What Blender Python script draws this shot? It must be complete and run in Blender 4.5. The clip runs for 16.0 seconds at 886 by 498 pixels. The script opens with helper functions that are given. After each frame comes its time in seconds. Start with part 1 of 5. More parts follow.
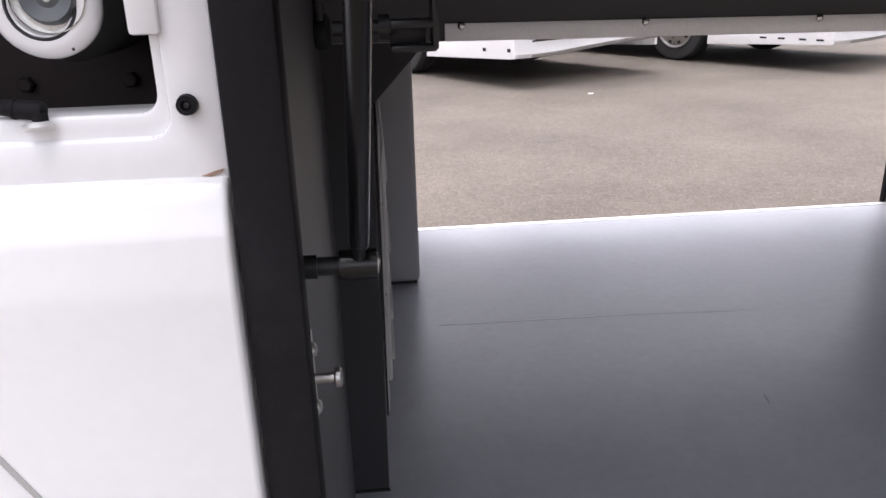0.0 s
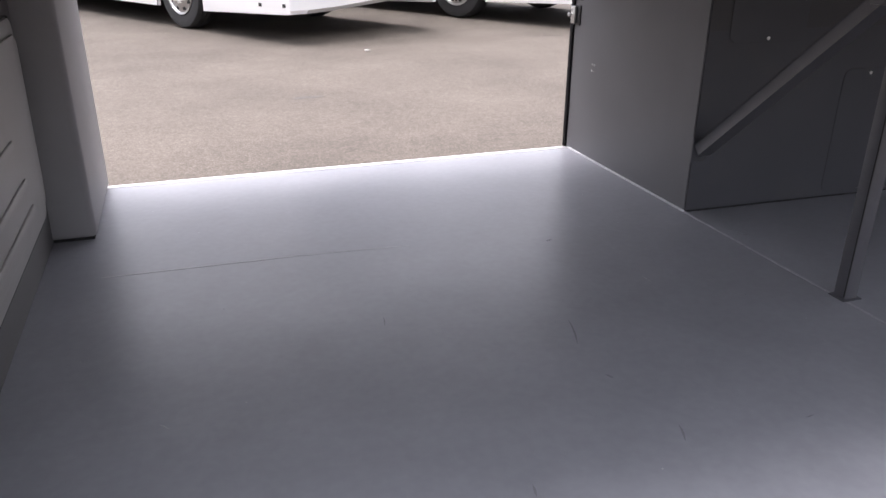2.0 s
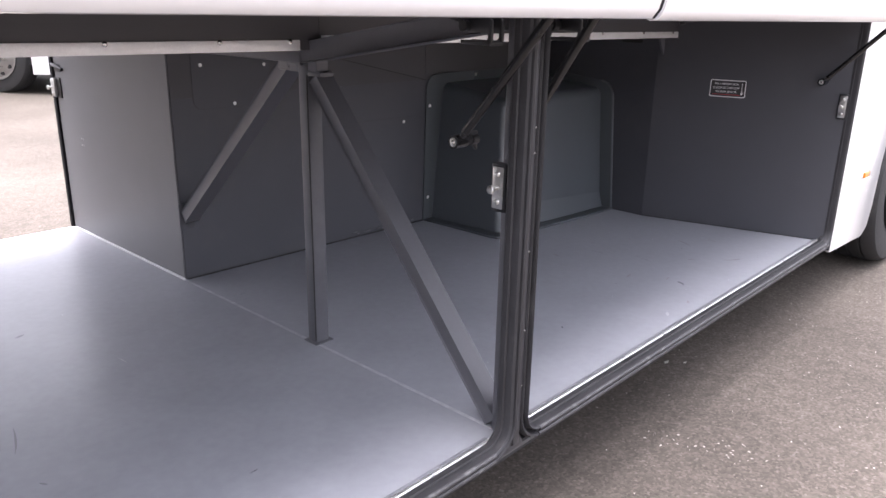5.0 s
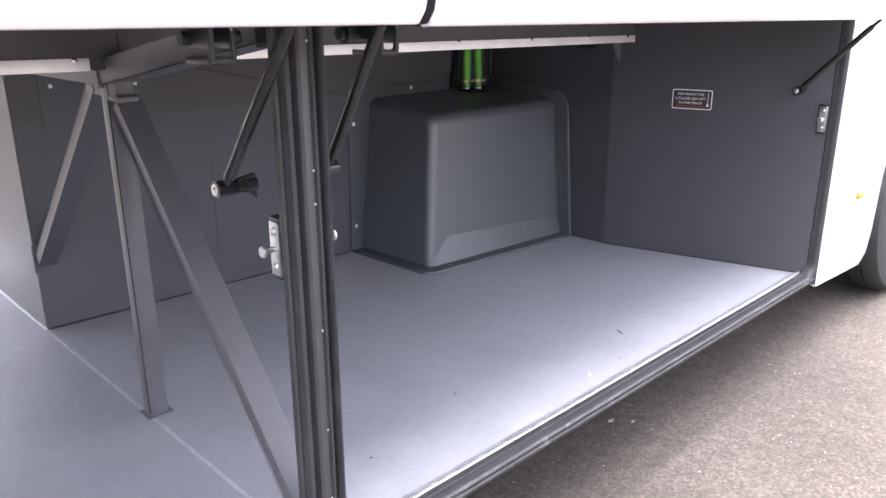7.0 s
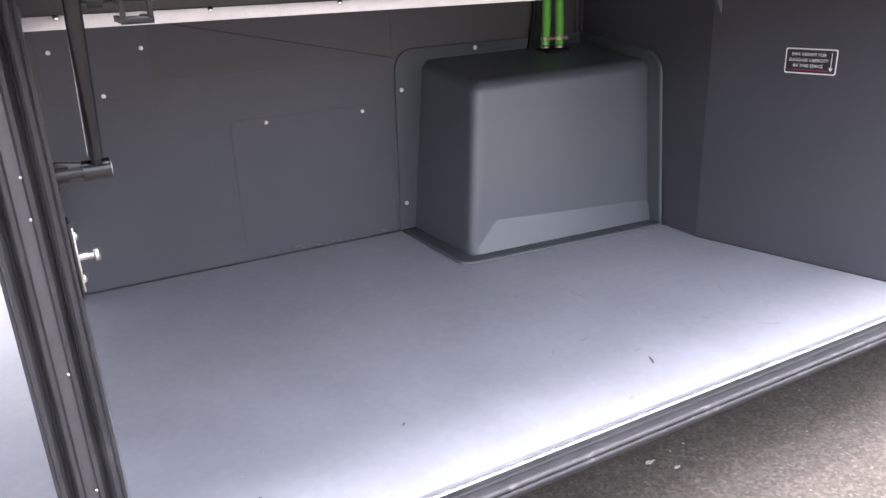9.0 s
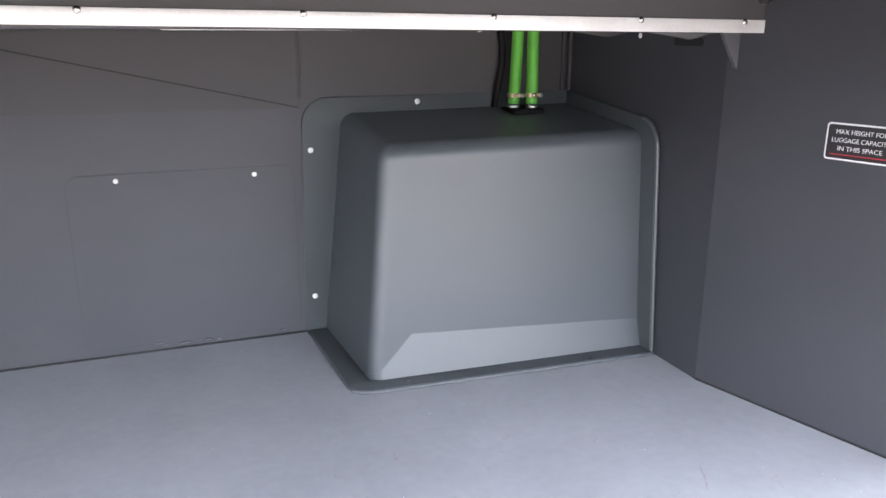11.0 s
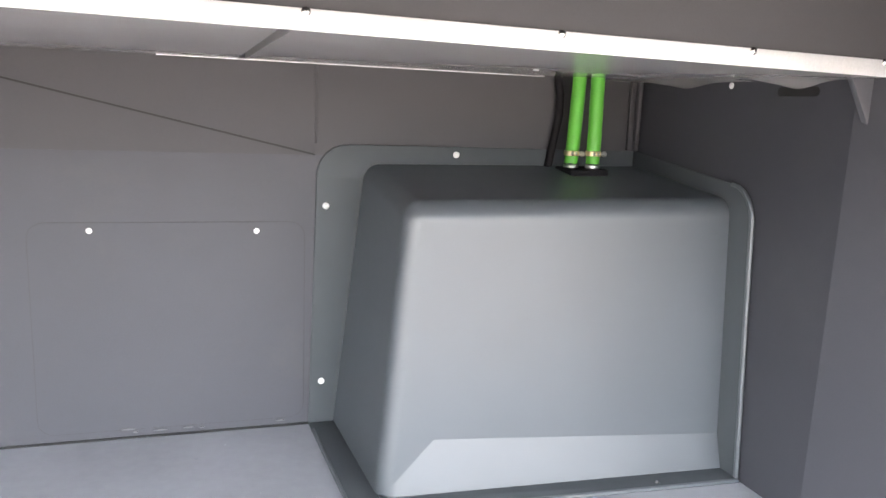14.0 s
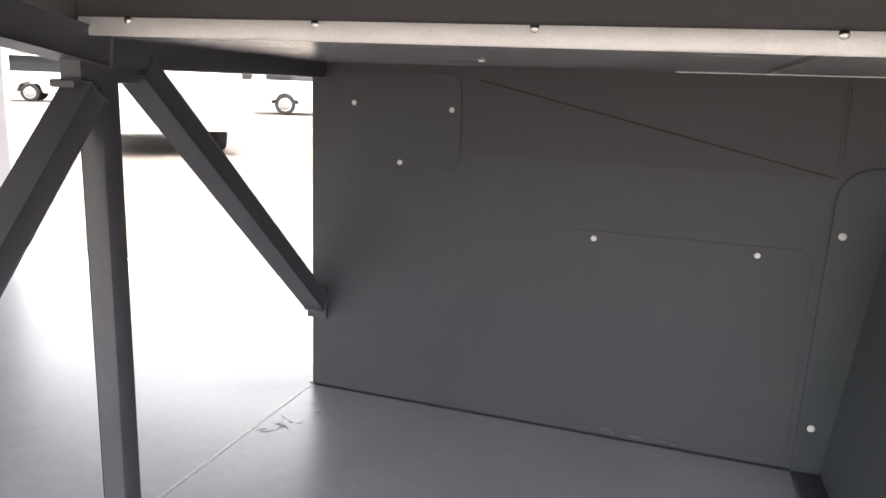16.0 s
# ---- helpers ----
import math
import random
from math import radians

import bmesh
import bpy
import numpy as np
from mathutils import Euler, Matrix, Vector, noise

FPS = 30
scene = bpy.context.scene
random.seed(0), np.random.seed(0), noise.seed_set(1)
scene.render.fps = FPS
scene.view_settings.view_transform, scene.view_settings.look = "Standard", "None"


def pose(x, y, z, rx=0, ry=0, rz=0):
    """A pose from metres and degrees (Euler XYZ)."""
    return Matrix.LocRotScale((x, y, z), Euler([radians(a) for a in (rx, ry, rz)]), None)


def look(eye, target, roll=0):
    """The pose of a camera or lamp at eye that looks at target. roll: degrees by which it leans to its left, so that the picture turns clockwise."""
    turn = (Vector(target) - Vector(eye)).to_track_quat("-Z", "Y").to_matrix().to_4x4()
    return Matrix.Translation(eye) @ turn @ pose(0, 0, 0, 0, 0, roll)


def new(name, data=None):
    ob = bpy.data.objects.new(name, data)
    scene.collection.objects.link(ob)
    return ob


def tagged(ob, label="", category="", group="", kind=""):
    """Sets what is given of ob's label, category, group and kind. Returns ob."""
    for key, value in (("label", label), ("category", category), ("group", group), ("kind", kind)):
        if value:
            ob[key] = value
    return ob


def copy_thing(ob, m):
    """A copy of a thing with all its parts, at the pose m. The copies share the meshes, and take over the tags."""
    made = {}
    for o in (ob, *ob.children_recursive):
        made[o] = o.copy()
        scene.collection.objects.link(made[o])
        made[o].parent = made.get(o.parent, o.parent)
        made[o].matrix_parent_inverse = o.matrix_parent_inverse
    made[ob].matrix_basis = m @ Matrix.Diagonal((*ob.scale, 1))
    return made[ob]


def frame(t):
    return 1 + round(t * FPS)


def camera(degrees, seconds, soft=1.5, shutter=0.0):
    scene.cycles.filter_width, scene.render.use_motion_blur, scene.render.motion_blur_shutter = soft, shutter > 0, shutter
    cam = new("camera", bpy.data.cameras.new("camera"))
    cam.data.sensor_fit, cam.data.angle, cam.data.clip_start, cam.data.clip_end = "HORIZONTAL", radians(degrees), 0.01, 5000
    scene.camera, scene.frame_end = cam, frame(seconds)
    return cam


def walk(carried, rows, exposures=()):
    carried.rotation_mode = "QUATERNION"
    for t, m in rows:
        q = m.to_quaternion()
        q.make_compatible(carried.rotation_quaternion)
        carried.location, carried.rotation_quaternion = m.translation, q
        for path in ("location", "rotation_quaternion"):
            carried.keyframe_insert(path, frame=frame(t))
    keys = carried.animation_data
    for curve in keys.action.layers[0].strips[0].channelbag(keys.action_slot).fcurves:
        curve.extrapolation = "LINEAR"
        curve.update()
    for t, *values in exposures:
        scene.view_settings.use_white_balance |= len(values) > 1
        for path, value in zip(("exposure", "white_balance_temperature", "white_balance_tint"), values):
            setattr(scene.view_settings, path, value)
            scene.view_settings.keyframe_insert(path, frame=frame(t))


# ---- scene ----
cam = camera(60.5, 16.0)
PATH = [
    (0, (-2.134, -0.479, 1.322), (-1.973, 1.396, 0.644), -1.7),
    (0.5, (-2.027, -0.528, 1.304), (-1.747, 1.324, 0.603), -0.8),
    (1, (-1.843, -0.532, 1.305), (-1.374, 1.27, 0.575), 0.4),
    (1.5, (-1.753, -0.589, 1.302), (-1.168, 1.172, 0.554), 1.0),
    (2, (-1.67, -0.719, 1.321), (-1.084, 1.027, 0.54), 0.3),
    (2.5, (-1.606, -0.826, 1.313), (-0.987, 0.902, 0.517), 0.7),
    (3, (-1.541, -0.882, 1.307), (-0.854, 0.834, 0.541), -0.2),
    (3.5, (-1.497, -1.11, 1.349), (-0.742, 0.623, 0.695), -0.8),
    (4, (-1.4, -1.057, 1.348), (-0.404, 0.57, 0.747), 0.3),
    (4.5, (-1.32, -0.99, 1.347), (-0.106, 0.484, 0.752), 0.8),
    (5, (-1.257, -0.925, 1.328), (0.143, 0.363, 0.711), 1.1),
    (5.2, (-1.231, -0.921, 1.324), (0.211, 0.315, 0.697), 1.2),
    (7.3, (-0.554, -0.974, 1.326), (0.762, 0.403, 0.717), -0.3),
    (7.5, (-0.498, -0.965, 1.319), (0.806, 0.406, 0.673), 0.0),
    (8, (-0.317, -0.971, 1.305), (0.872, 0.468, 0.587), -1.2),
    (8.5, (-0.129, -1.036, 1.329), (0.874, 0.538, 0.611), -1.9),
    (8.7, (-0.066, -1.032, 1.321), (0.886, 0.574, 0.604), -2.2),
    (10.8, (0.719, -0.688, 1.242), (1.282, 1.139, 0.655), -0.6),
    (11, (0.777, -0.596, 1.203), (1.497, 1.186, 0.649), 0.1),
    (11.5, (0.93, -0.392, 1.149), (1.81, 1.332, 0.646), -4.2),
    (12, (1.01, -0.304, 1.098), (2.013, 1.376, 0.684), 0.4),
    (12.5, (1.022, -0.296, 1.09), (2.047, 1.38, 0.712), -0.2),
    (13, (1.011, -0.297, 1.104), (1.996, 1.413, 0.779), 0.2),
    (13.5, (0.962, -0.285, 1.107), (1.79, 1.507, 0.788), 1.4),
    (14, (0.908, -0.262, 1.123), (1.551, 1.595, 0.753), 2.4),
    (14.5, (0.903, -0.244, 1.144), (1.305, 1.678, 0.763), 2.6),
    (15, (0.939, -0.215, 1.154), (0.809, 1.738, 0.744), 1.4),
    (15.5, (0.945, -0.217, 1.152), (0.585, 1.706, 0.736), 1.5),
    (16, (0.912, -0.236, 1.162), (0.311, 1.623, 0.738), 2.0),
]
EXPOSURES = [
    (0.0, 1.78, 6350, 17), (3.0, 1.93, 6350, 18), (4.5, 2.25, 6300, 19), (5.0, 2.74, 6280, 19), (7.3, 3.45, 6180, 19), (8.7, 3.6, 6150, 19),
    (10.8, 4.25, 6200, 13), (12.5, 4.85, 6250, 11), (14.5, 5.02, 6600, 11), (15.0, 4.98, 6700, 12), (15.5, 4.5, 6750, 12), (16.0, 3.5, 6800, 12),
]
walk(cam, [(t, look(eye, target, roll)) for t, eye, target, roll in PATH], EXPOSURES)

# ---- world, sun ----
world = bpy.data.worlds.new("overcast_sky")
scene.world = world
world.use_nodes = True
wn = world.node_tree.nodes
sky = wn.new("ShaderNodeTexSky")
sky.sky_type = "NISHITA"
sky.sun_disc = False
sky.sun_elevation = radians(80)
sky.sun_rotation = radians(-27)
sky.air_density, sky.dust_density, sky.ozone_density = 1.0, 7.0, 1.0
soft_sky = wn.new("ShaderNodeHueSaturation")
soft_sky.inputs["Saturation"].default_value = 0.22
world.node_tree.links.new(sky.outputs[0], soft_sky.inputs["Color"])
world.node_tree.links.new(soft_sky.outputs[0], wn["Background"].inputs[0])
wn["Background"].inputs[1].default_value = 0.15

sun_data = bpy.data.lights.new("sun", "SUN")
sun_data.energy, sun_data.angle, sun_data.color = 0.9, radians(58), (1.0, 0.97, 0.93)
sun = new("sun", sun_data)
sun.matrix_world = look((-2, -1, 25), (0, 0, 0))


# ---- materials ----
def material(name, base, rough=0.5, metal=0.0, vary=0.12, scale=6.0, fine=220.0, bump=0.05, stain=None, stain_amount=0.0, coat=0.0, specular=0.5, gloss_vary=0.08):
    """A painted, plastic or metal surface: broad tone, fine grain, faint relief and stains."""
    m = bpy.data.materials.new(name)
    m.use_nodes = True
    t, n = m.node_tree, m.node_tree.nodes
    b = n["Principled BSDF"]
    b.inputs["Metallic"].default_value = metal
    b.inputs["Coat Weight"].default_value = coat
    b.inputs["Specular IOR Level"].default_value = specular
    co = n.new("ShaderNodeTexCoord")
    geo = n.new("ShaderNodeNewGeometry")
    broad = n.new("ShaderNodeTexNoise")
    broad.inputs["Scale"].default_value, broad.inputs["Detail"].default_value = scale, 5
    t.links.new(geo.outputs["Position"], broad.inputs["Vector"])
    grain = n.new("ShaderNodeTexNoise")
    grain.inputs["Scale"].default_value, grain.inputs["Detail"].default_value = fine, 3
    t.links.new(geo.outputs["Position"], grain.inputs["Vector"])
    both = n.new("ShaderNodeMath")
    both.operation = "MULTIPLY_ADD"
    both.inputs[1].default_value = 0.55
    t.links.new(grain.outputs["Fac"], both.inputs[0])
    t.links.new(broad.outputs["Fac"], both.inputs[2])
    ramp = n.new("ShaderNodeMapRange")
    ramp.inputs["From Min"].default_value, ramp.inputs["From Max"].default_value = 0.45, 1.1
    ramp.inputs["To Min"].default_value, ramp.inputs["To Max"].default_value = 1 - vary, 1 + vary
    t.links.new(both.outputs[0], ramp.inputs["Value"])
    col = n.new("ShaderNodeMix")
    col.data_type, col.blend_type = "RGBA", "MULTIPLY"
    col.inputs["Factor"].default_value = 1.0
    col.inputs["A"].default_value = (*base, 1)
    t.links.new(ramp.outputs[0], col.inputs["B"])
    out = col.outputs["Result"]
    if stain:
        blot = n.new("ShaderNodeTexNoise")
        blot.inputs["Scale"].default_value, blot.inputs["Detail"].default_value = scale * 0.7, 8
        blot.inputs["Roughness"].default_value = 0.7
        t.links.new(geo.outputs["Position"], blot.inputs["Vector"])
        cut = n.new("ShaderNodeMapRange")
        cut.inputs["From Min"].default_value, cut.inputs["From Max"].default_value = 0.55, 0.75
        cut.inputs["To Max"].default_value = stain_amount
        t.links.new(blot.outputs["Fac"], cut.inputs["Value"])
        dirt = n.new("ShaderNodeMix")
        dirt.data_type = "RGBA"
        dirt.inputs["B"].default_value = (*stain, 1)
        t.links.new(cut.outputs[0], dirt.inputs["Factor"])
        t.links.new(out, dirt.inputs["A"])
        out = dirt.outputs["Result"]
    t.links.new(out, b.inputs["Base Color"])
    rr = n.new("ShaderNodeMapRange")
    rr.inputs["To Min"].default_value, rr.inputs["To Max"].default_value = max(0.02, rough - gloss_vary), min(1, rough + gloss_vary)
    t.links.new(broad.outputs["Fac"], rr.inputs["Value"])
    t.links.new(rr.outputs[0], b.inputs["Roughness"])
    if bump:
        bp = n.new("ShaderNodeBump")
        bp.inputs["Strength"].default_value, bp.inputs["Distance"].default_value = bump, 0.004
        t.links.new(grain.outputs["Fac"], bp.inputs["Height"])
        t.links.new(bp.outputs[0], b.inputs["Normal"])
    return m


FLOOR_Z = 0.364
vinyl = material("grey_vinyl", (0.292, 0.299, 0.326), 0.34, vary=0.11, scale=5.0, fine=42, bump=0.012, stain=(0.250, 0.250, 0.270), stain_amount=0.5, gloss_vary=0.12)
lining = material("charcoal_lining", (0.064, 0.065, 0.076), 0.55, vary=0.10, scale=4.0, fine=420, bump=0.10, stain=(0.10, 0.095, 0.09), stain_amount=0.3)
# Darker copy of the lining: the end walls' shade is put into its tone.
lining_end_shaded = material("charcoal_lining_shaded", (0.044, 0.045, 0.053), 0.55, vary=0.10, scale=4.0, fine=420, bump=0.10, stain=(0.075, 0.073, 0.075), stain_amount=0.25)
# Lighter copy of the lining: yard light on the partition is coloured in.
lining_side_lit = material("charcoal_lining_lit", (0.142, 0.140, 0.146), 0.5, vary=0.12, scale=3.0, fine=420, bump=0.10, stain=(0.175, 0.172, 0.173), stain_amount=0.35)
lining_up = material("charcoal_lining_upper", (0.064, 0.062, 0.067), 0.6, vary=0.10, scale=4.0, fine=420, bump=0.10)
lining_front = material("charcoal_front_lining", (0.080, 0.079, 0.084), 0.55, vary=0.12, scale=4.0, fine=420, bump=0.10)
lining_seam = material("lining_seam", (0.046, 0.045, 0.049), 0.6, vary=0.2)
seam_dark = material("dark_sheet_joint", (0.026, 0.025, 0.026), 0.7, vary=0.2)
lining_dark = material("black_lining", (0.031, 0.031, 0.034), 0.6, specular=0.3, vary=0.12, fine=420, bump=0.10)
ceiling_gloss = material("glossy_grey_board", (0.36, 0.35, 0.345), 0.20, vary=0.02, scale=2.0, fine=300, bump=0.0, gloss_vary=0.01)
steel_paint = material("grey_painted_steel", (0.082, 0.082, 0.092), 0.42, vary=0.12, scale=9.0, bump=0.06, stain=(0.16, 0.16, 0.165), stain_amount=0.2)
plastic = material("moulded_grey_plastic", (0.071, 0.081, 0.090), 0.40, vary=0.07, scale=5.0, fine=700, bump=0.05, stain=(0.076, 0.084, 0.090), stain_amount=0.3, specular=0.95, gloss_vary=0.05)
# Duller, darker copy of the shell plastic: the flanges' shade is in the material.
flange_shaded = material("shaded_plastic_flange", (0.066, 0.075, 0.081), 0.60, vary=0.08, scale=5.0, fine=700, bump=0.08, stain=(0.080, 0.088, 0.093), stain_amount=0.3, specular=0.45)
pale_plastic = material("pale_grey_moulding", (0.42, 0.41, 0.40), 0.5, vary=0.10, scale=6.0, fine=500, bump=0.1)
pillar_grey = material("grey_textured_moulding", (0.30, 0.295, 0.30), 0.55, vary=0.08, scale=5.0, fine=500, bump=0.12)
wall_grey = material("grey_painted_sheet", (0.118, 0.113, 0.115), 0.5, vary=0.12, scale=5.0, bump=0.06)
alu = material("brushed_aluminium", (0.92, 0.92, 0.92), 0.5, metal=0.45, vary=0.10, scale=14.0, fine=300, bump=0.03)
alu_matt = material("worn_aluminium", (0.88, 0.88, 0.88), 0.55, metal=0.75, vary=0.16, scale=22.0, fine=200, bump=0.08, stain=(0.45, 0.45, 0.46), stain_amount=0.5)
alu_bead = material("polished_bead", (0.90, 0.90, 0.90), 0.30, metal=0.85, vary=0.2, scale=35.0, fine=200, bump=0.06, stain=(0.40, 0.40, 0.41), stain_amount=0.6)
lip_grey = material("worn_floor_lip", (0.17, 0.172, 0.186), 0.42, vary=0.22, scale=26.0, stain=(0.30, 0.30, 0.31), stain_amount=0.6)
steel_dark = material("dark_dirty_steel", (0.026, 0.026, 0.029), 0.55, vary=0.3, scale=16.0, bump=0.12, specular=0.3, stain=(0.06, 0.058, 0.056), stain_amount=0.4)
scuff_grey = material("scuff_grey", (0.21, 0.21, 0.23), 0.5)
chrome = material("bright_zinc", (0.72, 0.71, 0.68), 0.25, metal=1.0, vary=0.10, scale=40.0)
zinc = material("dull_zinc", (0.56, 0.555, 0.54), 0.36, metal=1.0, vary=0.2, scale=60.0)
white_cap = material("white_screw_cap", (0.88, 0.88, 0.87), 0.25, vary=0.06)
rubber = material("black_rubber", (0.013, 0.0122, 0.0138), 0.65, vary=0.25, scale=12.0, bump=0.10, stain=(0.04, 0.04, 0.04), stain_amount=0.25, specular=0.12)
seal_rubber = material("dusty_seal_rubber", (0.027, 0.0265, 0.029), 0.5, vary=0.3, scale=18.0, fine=300, bump=0.10, stain=(0.09, 0.088, 0.088), stain_amount=0.35, specular=0.35)
ridge_rubber = material("scuffed_seal_ridge", (0.048, 0.047, 0.050), 0.42, vary=0.3, scale=34.0, bump=0.12, stain=(0.26, 0.26, 0.26), stain_amount=0.55, specular=0.4)
rubber_worn = material("scuffed_rubber", (0.085, 0.084, 0.087), 0.45, vary=0.3, scale=34.0, bump=0.15, stain=(0.30, 0.30, 0.30), stain_amount=0.7)
black_paint = material("black_painted_steel", (0.016, 0.016, 0.018), 0.38, vary=0.15, scale=16.0)
white_paint = material("white_body_paint", (0.90, 0.895, 0.90), 0.22, vary=0.03, scale=2.0, fine=60, bump=0.0, coat=0.6, stain=(0.62, 0.58, 0.54), stain_amount=0.12)
coach_white = material("white_coach_paint", (0.95, 0.95, 0.95), 0.25, vary=0.02, scale=1.5, fine=40, bump=0.0, coat=0.5, stain=(0.72, 0.70, 0.68), stain_amount=0.10)
strut_black = material("black_gloss_strut", (0.009, 0.009, 0.010), 0.24, vary=0.1, scale=20.0, specular=0.5)
brass_zinc = material("yellow_zinc", (0.62, 0.52, 0.34), 0.32, metal=1.0, vary=0.15, scale=50.0)
jamb_grey = material("worn_jamb_grey", (0.043, 0.042, 0.046), 0.48, vary=0.25, scale=20.0, fine=300, bump=0.08, stain=(0.09, 0.088, 0.09), stain_amount=0.3)
green_hose = material("green_rubber_hose", (0.12, 0.46, 0.05), 0.45, vary=0.10, scale=20.0)
tyre_rubber = material("tyre_rubber", (0.02, 0.02, 0.021), 0.75, vary=0.25, scale=8.0, bump=0.2, stain=(0.07, 0.065, 0.06), stain_amount=0.5)
rim_metal = material("polished_alloy", (0.50, 0.495, 0.49), 0.30, metal=1.0, vary=0.15, scale=9.0)
dark_gap = material("black_gap", (0.012, 0.012, 0.012), 0.7, vary=0.2)
weld_mid = material("floor_weld_grey", (0.41, 0.41, 0.435), 0.4, vary=0.3, scale=30.0)
wall_worn = material("rubbed_lining", (0.135, 0.135, 0.145), 0.6, vary=0.25, scale=60.0)
scuff_dark = material("dark_scuff", (0.085, 0.083, 0.090), 0.6, vary=0.2, scale=60.0)
smear_grey = material("chalky_smear", (0.318, 0.320, 0.340), 0.55, vary=0.25, scale=60.0)
weld_pale = material("pale_floor_weld", (0.60, 0.60, 0.62), 0.4, vary=0.25, scale=30.0)
paper = material("white_paper", (0.75, 0.74, 0.72), 0.7)
orange_lens = material("orange_marker_lens", (0.75, 0.25, 0.02), 0.2, vary=0.05, scale=60.0, coat=0.5)
sign_black = material("black_sign_face", (0.02, 0.018, 0.02), 0.35, vary=0.1)
sign_white = material("white_sign_print", (0.78, 0.78, 0.78), 0.4, vary=0.03)
sign_red = material("red_sign_print", (0.45, 0.03, 0.05), 0.4, vary=0.05)
glass_dark = material("dark_tinted_glass", (0.015, 0.017, 0.02), 0.05, vary=0.1, bump=0.0, coat=0.5)
arch_black = material("wheel_arch_black", (0.02, 0.02, 0.02), 0.8, vary=0.2)

recess_brown = material("dark_brown_recess", (0.020, 0.014, 0.0135), 0.65, vary=0.25, scale=14.0, specular=0.25)


def asphalt_material():
    m = bpy.data.materials.new("asphalt")
    m.use_nodes = True
    t, n = m.node_tree, m.node_tree.nodes
    b = n["Principled BSDF"]
    geo = n.new("ShaderNodeNewGeometry")
    chips = n.new("ShaderNodeTexVoronoi")
    chips.inputs["Scale"].default_value = 120
    t.links.new(geo.outputs["Position"], chips.inputs["Vector"])
    bw = n.new("ShaderNodeSeparateColor")
    t.links.new(chips.outputs["Color"], bw.inputs[0])
    tone = n.new("ShaderNodeValToRGB")
    els = tone.color_ramp.elements
    els[0].color, els[0].position = (0.088, 0.0750, 0.064, 1), 0.0
    els[1].color, els[1].position = (0.178, 0.155, 0.133, 1), 1.0
    for pos, c in ((0.35, (0.103, 0.0885, 0.0755, 1)), (0.75, (0.126, 0.1085, 0.0930, 1)), (0.95, (0.148, 0.128, 0.110, 1))):
        e = els.new(pos)
        e.color = c
    t.links.new(bw.outputs[0], tone.inputs[0])
    broad = n.new("ShaderNodeTexNoise")
    broad.inputs["Scale"].default_value, broad.inputs["Detail"].default_value = 0.55, 7
    broad.inputs["Roughness"].default_value = 0.62
    t.links.new(geo.outputs["Position"], broad.inputs["Vector"])
    ramp = n.new("ShaderNodeMapRange")
    ramp.inputs["From Min"].default_value, ramp.inputs["From Max"].default_value = 0.3, 0.7
    ramp.inputs["To Min"].default_value, ramp.inputs["To Max"].default_value = 0.58, 0.95
    t.links.new(broad.outputs["Fac"], ramp.inputs["Value"])
    col = n.new("ShaderNodeMix")
    col.data_type, col.blend_type = "RGBA", "MULTIPLY"
    col.inputs["Factor"].default_value = 1.0
    t.links.new(tone.outputs[0], col.inputs["A"])
    t.links.new(ramp.outputs[0], col.inputs["B"])
    patch = n.new("ShaderNodeTexNoise")
    patch.inputs["Scale"].default_value, patch.inputs["Detail"].default_value = 16, 9
    patch.inputs["Roughness"].default_value = 0.75
    t.links.new(geo.outputs["Position"], patch.inputs["Vector"])
    speck = n.new("ShaderNodeMapRange")
    speck.inputs["From Min"].default_value, speck.inputs["From Max"].default_value = 0.33, 0.67
    speck.inputs["To Min"].default_value, speck.inputs["To Max"].default_value = 0.84, 1.16
    t.links.new(patch.outputs["Fac"], speck.inputs["Value"])
    col2 = n.new("ShaderNodeMix")
    col2.data_type, col2.blend_type = "RGBA", "MULTIPLY"
    col2.inputs["Factor"].default_value = 1.0
    t.links.new(col.outputs["Result"], col2.inputs["A"])
    t.links.new(speck.outputs[0], col2.inputs["B"])
    t.links.new(col2.outputs["Result"], b.inputs["Base Color"])
    b.inputs["Roughness"].default_value = 0.9
    b.inputs["Specular IOR Level"].default_value = 0.25
    bp = n.new("ShaderNodeBump")
    bp.inputs["Strength"].default_value, bp.inputs["Distance"].default_value = 0.3, 0.003
    bp.invert = True
    t.links.new(chips.outputs["Distance"], bp.inputs["Height"])
    t.links.new(bp.outputs[0], b.inputs["Normal"])
    return m


asphalt = asphalt_material()


# ---- mesh helpers ----
def finish(bm, name, mat, smooth=35):
    bmesh.ops.recalc_face_normals(bm, faces=bm.faces[:])
    me = bpy.data.meshes.new(name)
    bm.to_mesh(me)
    bm.free()
    me.materials.append(mat)
    if smooth:
        for p in me.polygons:
            p.use_smooth = True
        me.set_sharp_from_angle(angle=radians(smooth))
    return new(name, me)


def part(name, bm, mat, parent=None, label="", smooth=35):
    ob = finish(bm, name, mat, smooth)
    if parent is not None:
        ob.parent = parent
        ob.matrix_parent_inverse = parent.matrix_basis.inverted()
    if label:
        tagged(ob, label)
    return ob


def thing(name, at, label, category, group="", kind=""):
    ob = new(name)
    ob.empty_display_size = 0.05
    ob.matrix_basis = Matrix.Translation(at)
    return tagged(ob, label, category, group, kind)


def structure(name, bm, mat, label, category, smooth=35):
    return tagged(finish(bm, name, mat, smooth), label, category, kind="structure")


